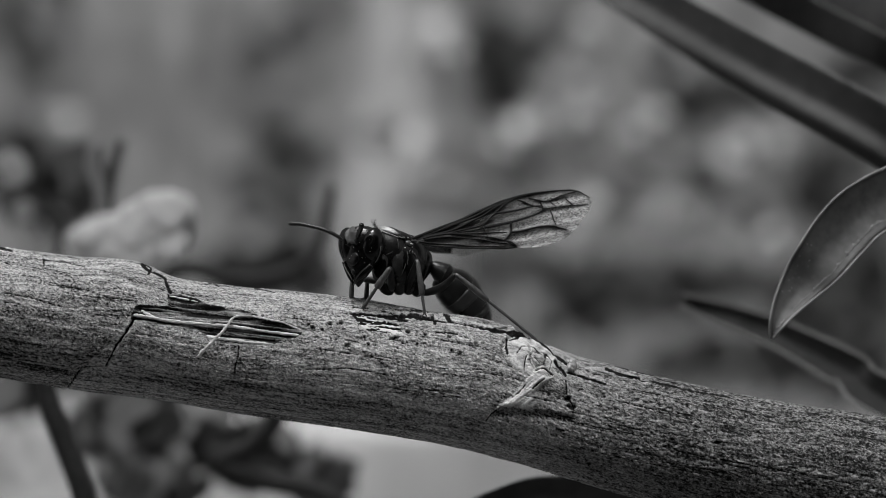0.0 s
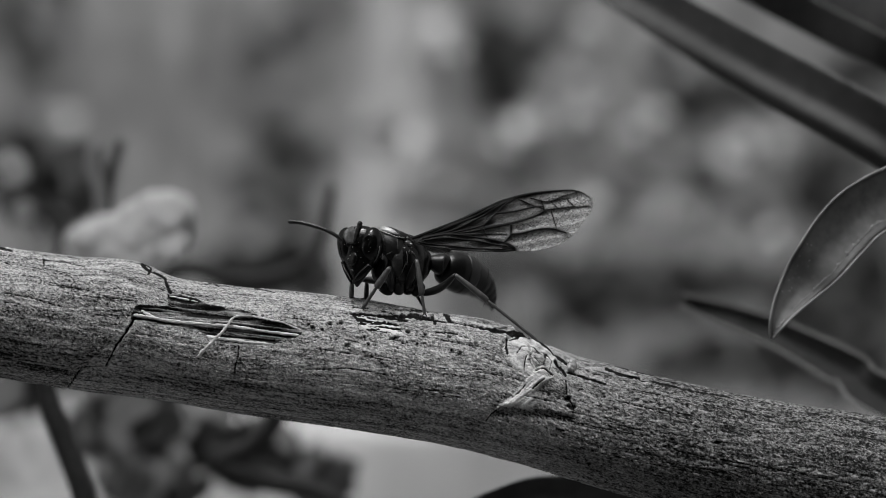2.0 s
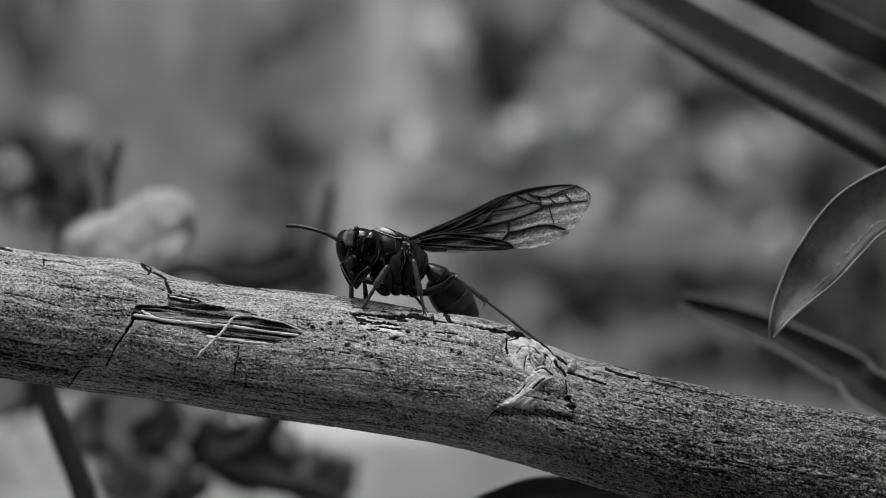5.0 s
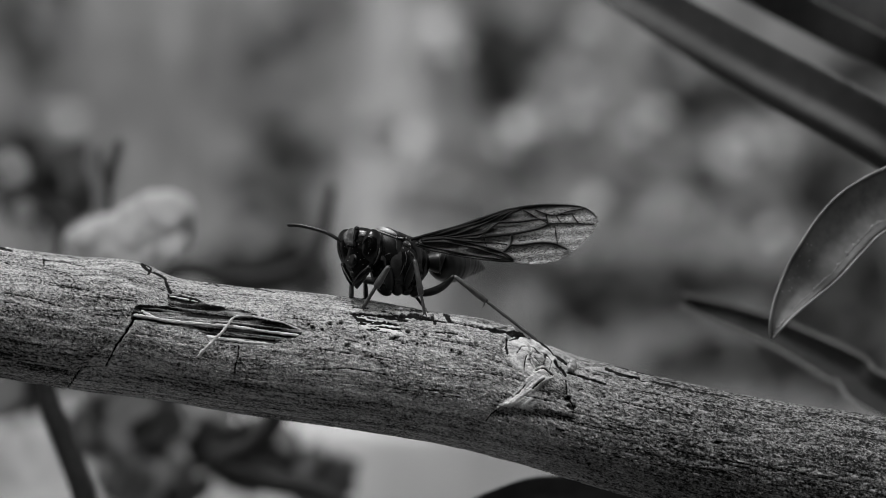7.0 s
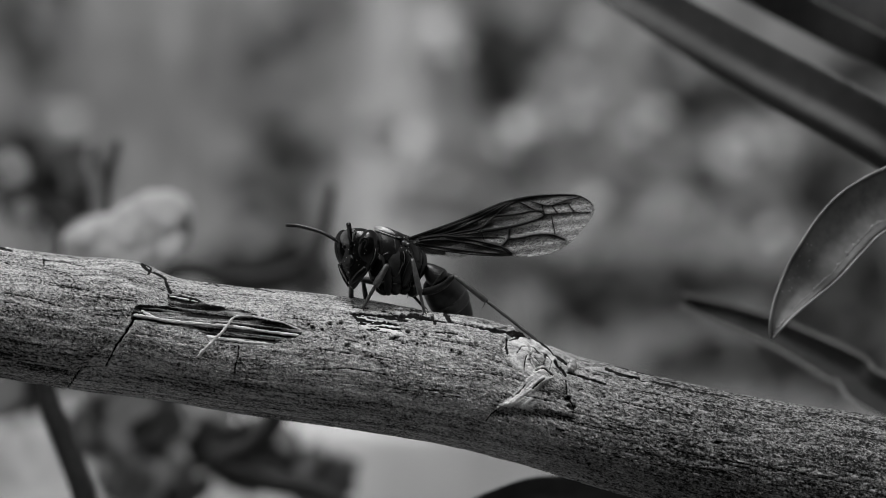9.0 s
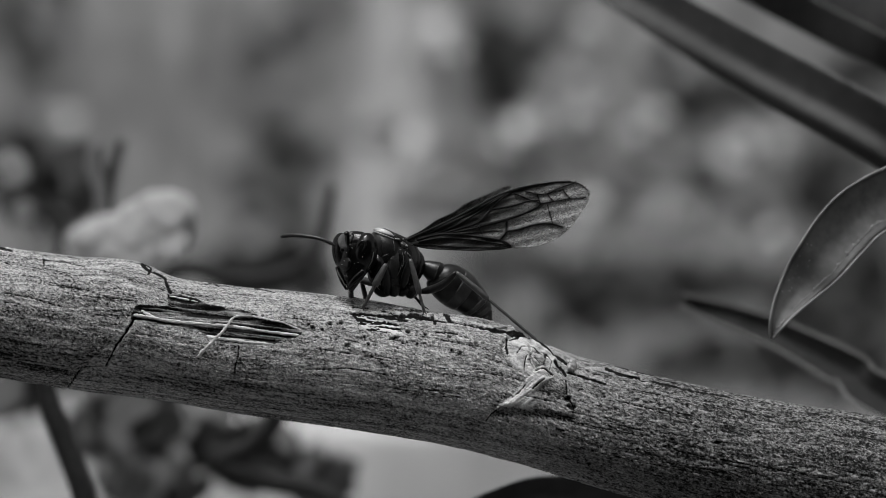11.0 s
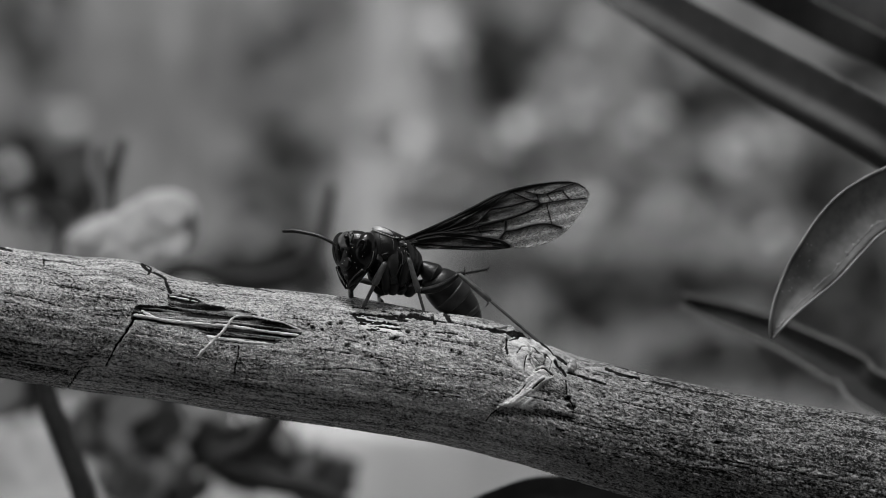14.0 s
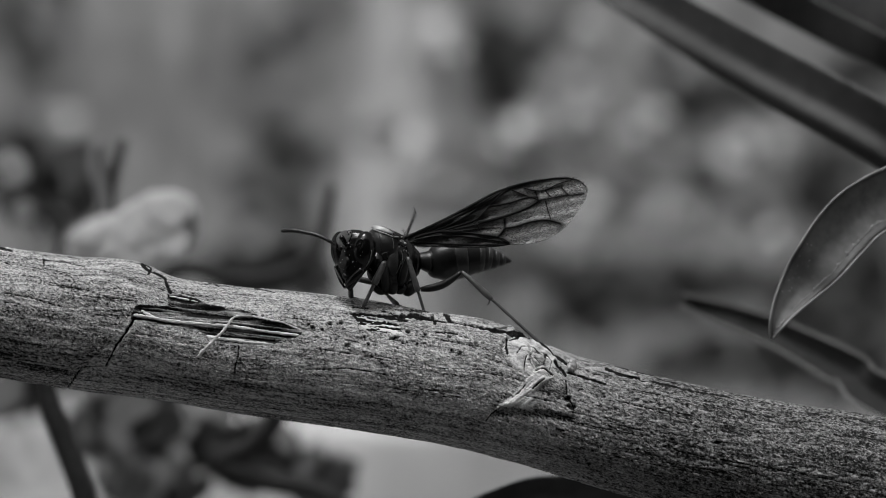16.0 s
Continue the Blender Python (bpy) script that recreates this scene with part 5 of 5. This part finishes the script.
# wing: seconds and the slope of its length, degrees upward
WINGS = [(0, 13.3), (0.1, 13.4), (0.2, 9.9), (0.3, -5.8), (0.4, 3.5), (0.5, 4.5), (0.6, 8.1), (0.7, 10.5), (0.9, 12.7), (1.0, 13.1), (1.1, 13.6), (1.5, 14.0), (1.9, 14.6), (2.0, 13.2), (2.1, 12.2), (2.2, 11.0), (2.3, 6.8), (2.4, 3.6), (2.5, 6.9), (2.6, 9.4), (2.7, 10.9), (2.9, 12.8), (3.0, 13.4), (3.1, 14.0), (3.5, 16.1), (3.8, 18.1), (4.0, 17.8), (4.1, 15.5), (4.2, 11.8), (4.35, 5.5), (4.6, 10.0), (4.9, 14.5), (5.8, 17.3), (6.3, 17.5), (6.4, 17.5), (6.5, 16.3), (6.6, 12.3), (6.7, 9.6), (6.8, 3.0), (6.9, 6.3), (7.0, 7.9), (7.2, 9.5), (7.4, 11.4), (7.5, 11.7), (7.7, 12.6), (7.9, 13.5), (8.0, 13.0), (8.1, 11.7), (8.2, 10.0), (8.3, 8.0), (8.4, 8.0), (8.467, 6.3)]
WINGS_LATER = [(8.5, -2.9), (8.533, -11.0), (8.567, -2.1), (8.6, 6.8), (8.7, 9.9), (8.8, 11.1), (9.0, 11.6), (9.2, 12.8), (9.8, 13.5), (10.1, 9.3), (10.3, 3.4), (10.6, 9.6), (11.0, 17.0), (11.3, 19.4), (11.5, 19.7), (11.8, 20.0), (12.0, 19.9), (12.1, 19.8), (12.4, 19.2), (12.5, 17.5), (12.6, 14.8), (12.7, 13.2), (12.8, 7.2), (12.9, 9.0), (13.0, 14.3), (13.1, 16.1), (13.3, 17.1), (13.5, 16.0), (13.6, 15.4), (13.8, 15.2), (14.0, 16.4), (14.3, 16.0), (14.4, 14.9), (14.5, 13.1), (14.6, 9.1), (14.7, 8.2), (14.8, 3.7), (14.9, 8.3), (15.0, 13.3), (15.1, 16.2), (15.3, 16.1), (15.5, 17.0), (15.6, 17.3), (16.0, 17.6)]
# wing: seconds, how far it is swung away from the eye, and its roll
FLARE = [(0, 15, 30), (1.5, 13, 22), (3.5, 11, 16), (6.3, 8, 14), (7, 6, 22), (7.6, 6, 14), (9, 6, 10), (11.5, 4, 4), (16, 3, 2)]
# abdomen: seconds and its tip on the plan
TIPS = [(0, 873, 616), (0.1, 893, 547), (0.2, 896, 507), (0.3, 897, 468), (0.4, 885, 425), (0.5, 870, 425), (0.6, 838, 480), (0.7, 834, 614), (0.8, 842, 614), (1, 851, 614), (1.2, 848, 614), (1.4, 857, 614), (1.6, 851, 614), (1.8, 853, 614), (1.9, 860, 614), (2, 876, 540), (2.1, 888, 514), (2.2, 894, 497), (2.3, 900, 462), (2.4, 888, 440), (2.5, 832, 480), (2.6, 830, 480), (2.7, 823, 614), (2.9, 832, 614), (3.2, 842, 614), (3.5, 857, 614), (3.6, 876, 614), (3.7, 877, 614), (3.8, 864, 614), (3.9, 870, 535)]
TIPS_THEN = [(4, 884, 507), (4.1, 897, 475), (4.2, 908, 452), (4.35, 885, 425), (4.5, 838, 470), (4.65, 830, 614), (5, 842, 614), (5.8, 854, 614), (6.3, 849, 614), (6.4, 862, 556), (6.5, 877, 516), (6.6, 893, 492), (6.7, 900, 469), (6.8, 895, 445), (6.9, 880, 440), (7, 855, 462), (7.1, 857, 485), (7.2, 860, 525), (7.3, 851, 614), (7.7, 849, 614), (7.8, 853, 614), (7.9, 866, 540), (8, 877, 510), (8.1, 891, 477), (8.2, 894, 466), (8.3, 890, 430), (8.4, 855, 385), (8.5, 832, 376), (8.6, 824, 483), (8.7, 808, 614), (8.9, 822, 614), (9.2, 832, 614)]
TIPS_LAST = [(9.5, 840, 614), (9.7, 860, 614), (9.9, 888, 510), (10.1, 900, 465), (10.25, 885, 425), (10.4, 838, 475), (10.55, 832, 614), (11, 872, 598), (11.3, 884, 598), (11.4, 868, 598), (11.8, 886, 598), (12, 878, 598), (12.2, 866, 598), (12.3, 876, 565), (12.4, 884, 525), (12.5, 893, 470), (12.6, 885, 430), (12.7, 872, 382), (12.8, 870, 352), (12.9, 851, 350), (13, 840, 483), (13.1, 849, 520), (13.2, 862, 522), (13.3, 873, 500), (13.4, 870, 464), (13.5, 868, 455), (13.6, 867, 466), (13.7, 882, 475)]
TIPS_END = [(13.8, 866, 519), (13.9, 854, 614), (14, 854, 614), (14.1, 870, 565), (14.2, 882, 531), (14.3, 896, 488), (14.4, 911, 460), (14.5, 905, 442), (14.6, 898, 392), (14.7, 888, 356), (14.8, 905, 348), (14.9, 860, 450), (15, 861, 561), (15.1, 857, 566), (15.2, 873, 564), (15.4, 876, 568), (15.5, 881, 563), (15.6, 889, 543), (15.7, 896, 505), (15.8, 902, 485), (15.9, 908, 480), (16, 913, 462)]
# far feet that step or lift: seconds, plan and depth
FAR_MID = [(0, 648, 531, 2), (12.9, 648, 531, 2), (13.1, 660, 520, 2), (13.3, 675, 536, 8), (15.0, 676, 536, 8), (15.15, 692, 524, 8), (15.3, 704, 541, 14), (16.0, 704, 541, 14)]
# the near feeler: seconds, how far its tip stands off to the side and up
POINTING = [(0, 10, 36), (2.2, 9, 40), (2.5, 9, 48), (2.8, 8, 38), (6.5, 3, 33), (7.7, 7, 34), (8.0, -8, 41), (9, -5, 41), (11.5, -4, 29), (12.5, -5, 31), (13.5, -4, 26), (16, -10, 20)]
KNEE = [(0, 806, 485), (8.2, 803, 489), (9, 804, 488), (11.5, 808, 480), (12.5, 809, 482), (13.5, 807, 486), (14, 812, 485), (15, 811, 485), (16, 817, 481)]
FAR_HIND = [(0, 656, 392, 90), (0.1, 690, 440, 80), (0.2, 740, 500, 50), (0.3, 750, 545, 34), (13.2, 750, 545, 34), (13.4, 776, 502, 50), (13.6, 776, 502, 50), (13.75, 750, 490, 50), (13.85, 780, 460, 80), (13.9, 820, 452, 80), (14.0, 884, 474, 80), (14.1, 795, 545, 60), (14.25, 750, 545, 34), (15.3, 750, 545, 34), (15.45, 745, 530, 40), (15.6, 784, 514, 60), (15.7, 796, 496, 60), (15.8, 795, 497, 60), (15.9, 760, 440, 90), (16.0, 734, 376, 90)]


def body_pose(t):
    x, z, turn = smooth_at(BODY, t)
    return pose(*at(WO[0] + x, WO[1] + z), 0, 0, turn)


def axes(origin, x, side):
    """A pose with its x along x and its y near side."""
    x = x.normalized()
    z = x.cross(side).normalized()
    y = z.cross(x)
    m = Matrix((x, y, z)).transposed().to_4x4()
    m.translation = origin
    return m


def leg_rows(hip, knee, foot, lf, lr, feet, follow, times):
    """Poses of the thigh, and of the shin in the thigh's space, with the foot held where it stands.
    follow: how far the knee goes along with the body, and its own rise."""
    start = body_pose(0.0)
    pole = knee - (hip + foot) / 2
    thigh, shin = [], []
    for t in times:
        back = body_pose(t).inverted()
        if feet:
            g = back @ (start @ w(*ramp_at(feet, t)))
            line = g - hip
            d = max(min(line.length, (lf + lr) * 0.999), abs(lf - lr) * 1.01)
            u = line.normalized()
            away = ramp_at(follow, t)[0] if follow else 0.0
            aim = pole * (1 - away) + Vector((0, pole.length, 0)) * away
            s = (aim - u * aim.dot(u)).normalized()
            c = (lf * lf + d * d - lr * lr) / (2 * lf * d)
            k = hip + u * lf * c + s * lf * math.sqrt(max(0.0, 1 - c * c))
        else:
            goal = start @ foot
            x, z, turn = smooth_at(BODY, t)
            kw = start @ knee + Vector((follow[0] * x, 0, -follow[0] * 0.5 * z - follow[1] * x)) * U
            if follow[0] == -0.3:
                spot = at(*ramp_at(KNEE, t))
                kw.x, kw.z = spot.x, spot.z
            flat = math.hypot(kw.x - goal.x, kw.z - goal.z)
            deep = math.sqrt(max(0.0, lr * lr - flat * flat))
            kw.y = goal.y + deep * (1 if knee.y > foot.y else -1)
            g, k = back @ goal, back @ kw
            u = (k - hip).normalized()
            s = (g - k).normalized()
        side = u.cross(s)
        m1 = axes(k - (k - hip).normalized() * lf, k - hip, side)
        m2 = axes(k, g - k, side)
        thigh.append((t, m1))
        shin.append((t, m1.inverted() @ m2))
    return thigh, shin


def curled(degrees):
    """Poses of the rings of the body behind the waist, each bent down on the one before."""
    m, out = Matrix.Identity(4), []
    for i, (ring, joint) in enumerate(RINGS):
        if i:
            m = m @ Matrix.Translation(joint) @ Matrix.Rotation(radians(degrees), 4, "Y") @ Matrix.Translation(-joint)
        out.append(m.copy())
    return out


def curl_for(rise):
    """The body curls on its way down, and straightens as it rises or hangs."""
    return 8.0 * min(1.0, max(0.0, (-rise - 8) / 22)) * (1 - 0.85 * min(1.0, max(0.0, (-rise - 40) / 14)))


def abdomen_pose(t, tip):
    """Poses of the waist and of the body behind it, whose tip goes to that place of the plan."""
    start = body_pose(t) @ HINGE
    goal = at(*tip)
    rise = math.degrees(math.atan2(goal.z - start.z, goal.x - start.x))
    bend = 1.0 * min(0.0, rise + 18) + 0.5 * max(0.0, rise - 5)
    back = pose(0, 0, 0, 0, 0, -math.degrees(body_pose(t).to_euler().z))
    waist = back @ Matrix.Rotation(-radians(bend), 4, "Y")
    root = HINGE + waist.to_3x3() @ Vector((33, 0, 7)) * U
    waist.translation = HINGE
    start = body_pose(t) @ root
    dx, dz = (goal.x - start.x) / U, (goal.z - start.z) / U
    rise = math.degrees(math.atan2(dz, dx))
    end = curled(curl_for(rise))[-1] @ (Vector((154, 0, -34)) * U) / U
    reach = math.hypot(end.x, end.z)
    length = min(math.hypot(dx, dz), 0.975 * reach)
    slope = rise - math.degrees(math.atan2(end.z, end.x))
    away = math.degrees(math.acos(length / reach))
    rear = back @ Matrix.Rotation(-radians(slope), 4, "Y") @ pose(0, 0, 0, 0, 0, away)
    rear.translation = root
    return waist, rear, curl_for(rise)


def motions():
    steps = [i * 0.25 for i in range(65)]
    walk(wasp, [(t, body_pose(t)) for t in steps])
    rows = []
    for t in steps:
        x, z, turn = smooth_at(HEADS, t)
        rows.append((t, pose(HC.x + x * U, HC.y, HC.z - z * U, 0, 0, -22 - turn * 1.6)))
    walk(head, rows)
    walk(antenna_far, [(t, pose(*FAR_ROOT, 0, dy, 0)) for t, dy in ((0, 3), (0.5, 5), (1.5, 3), (2.5, 7), (3.5, 4), (6.5, 3), (8, 5), (9, 4), (11.5, -5), (12.5, -4), (14.5, 1), (15.5, -2), (16, 0))])
    feeler = []
    for t, dx, dz in POINTING:
        turn = radians(-22 - float(smooth_at(HEADS, t)[2]) * 1.6 + float(smooth_at(BODY, t)[2]))
        aim = Matrix.Rotation(-turn, 3, "Z") @ Vector((dx, -math.sqrt(max(4.0, 2600 - dx * dx - dz * dz)), dz)).normalized()
        m = Vector((0, 0, 1)).rotation_difference(aim).to_matrix().to_4x4()
        m.translation = NEAR_ROOT
        feeler.append((t, m))
    walk(antenna_near, feeler)
    wings = WINGS + WINGS_LATER
    turned = lambda t: float(smooth_at(BODY, t)[2])
    walk(wing_near, [(t, pose(*ROOT_NEAR, 0, 0, ramp_at(FLARE, t)[0] - turned(t)) @ Matrix.Rotation(-radians(s), 4, "Y") @ Matrix.Rotation(-radians(ramp_at(FLARE, t)[1] * min(1.0, max(0.1, s / 11))), 4, "X")) for t, s in wings])
    lifts = [(0, -6), (9.2, -6), (10.5, -4), (11.1, 18), (11.6, 18), (11.9, 14), (12.2, 11), (12.5, 0), (12.8, 10), (13.0, -2), (13.3, -4), (16, -4)]
    walk(wing_far, [(t, pose(*ROOT_FAR, 0, 0, 52 - turned(t)) @ Matrix.Rotation(-radians((s + ramp_at(lifts, t)[0]) * 0.6), 4, "Y") @ Matrix.Rotation(radians(56), 4, "X")) for t, s in wings])
    tips = TIPS + TIPS_THEN + TIPS_LAST + TIPS_END
    walk(petiole, [(r[0], abdomen_pose(r[0], r[1:])[0]) for r in tips])
    walk(abdomen, [(r[0], abdomen_pose(r[0], r[1:])[1]) for r in tips])
    bends = [(r[0], curled(abdomen_pose(r[0], r[1:])[2])) for r in tips]
    for i, (ring, joint) in enumerate(RINGS):
        if i:
            walk(ring, [(t, ms[i]) for t, ms in bends])
    for i, ((leg, tib, tar), hip, knee, foot, lf, lr) in enumerate(LEGS):
        feet = {3: FAR_MID, 5: FAR_HIND}.get(i)
        times = [k * 0.05 for k in range(321)] if feet else steps
        follow = ((0.65, 0.7), (0.3, 0), (1.1, 0.25), [(0, 0), (12.9, 0), (13.3, 1), (16, 1)], (-0.3, 0.25), None)[i]
        thigh, shin = leg_rows(hip, knee, foot, lf, lr, feet, follow, times)
        walk(leg, thigh)
        walk(tib, shin)
        walk(tar, shin)
    home = blossom.location.copy()
    sway = [(0, 0), (1.5, 0), (2.5, -3), (4, -3), (6.5, -4), (8, -3), (9, -9), (10.3, -2), (11.5, 1), (12.5, 3), (15, 5), (16, 5)]
    walk(blossom, [(t, pose(home.x + x * U, home.y, home.z)) for t, x in sway])


motions()
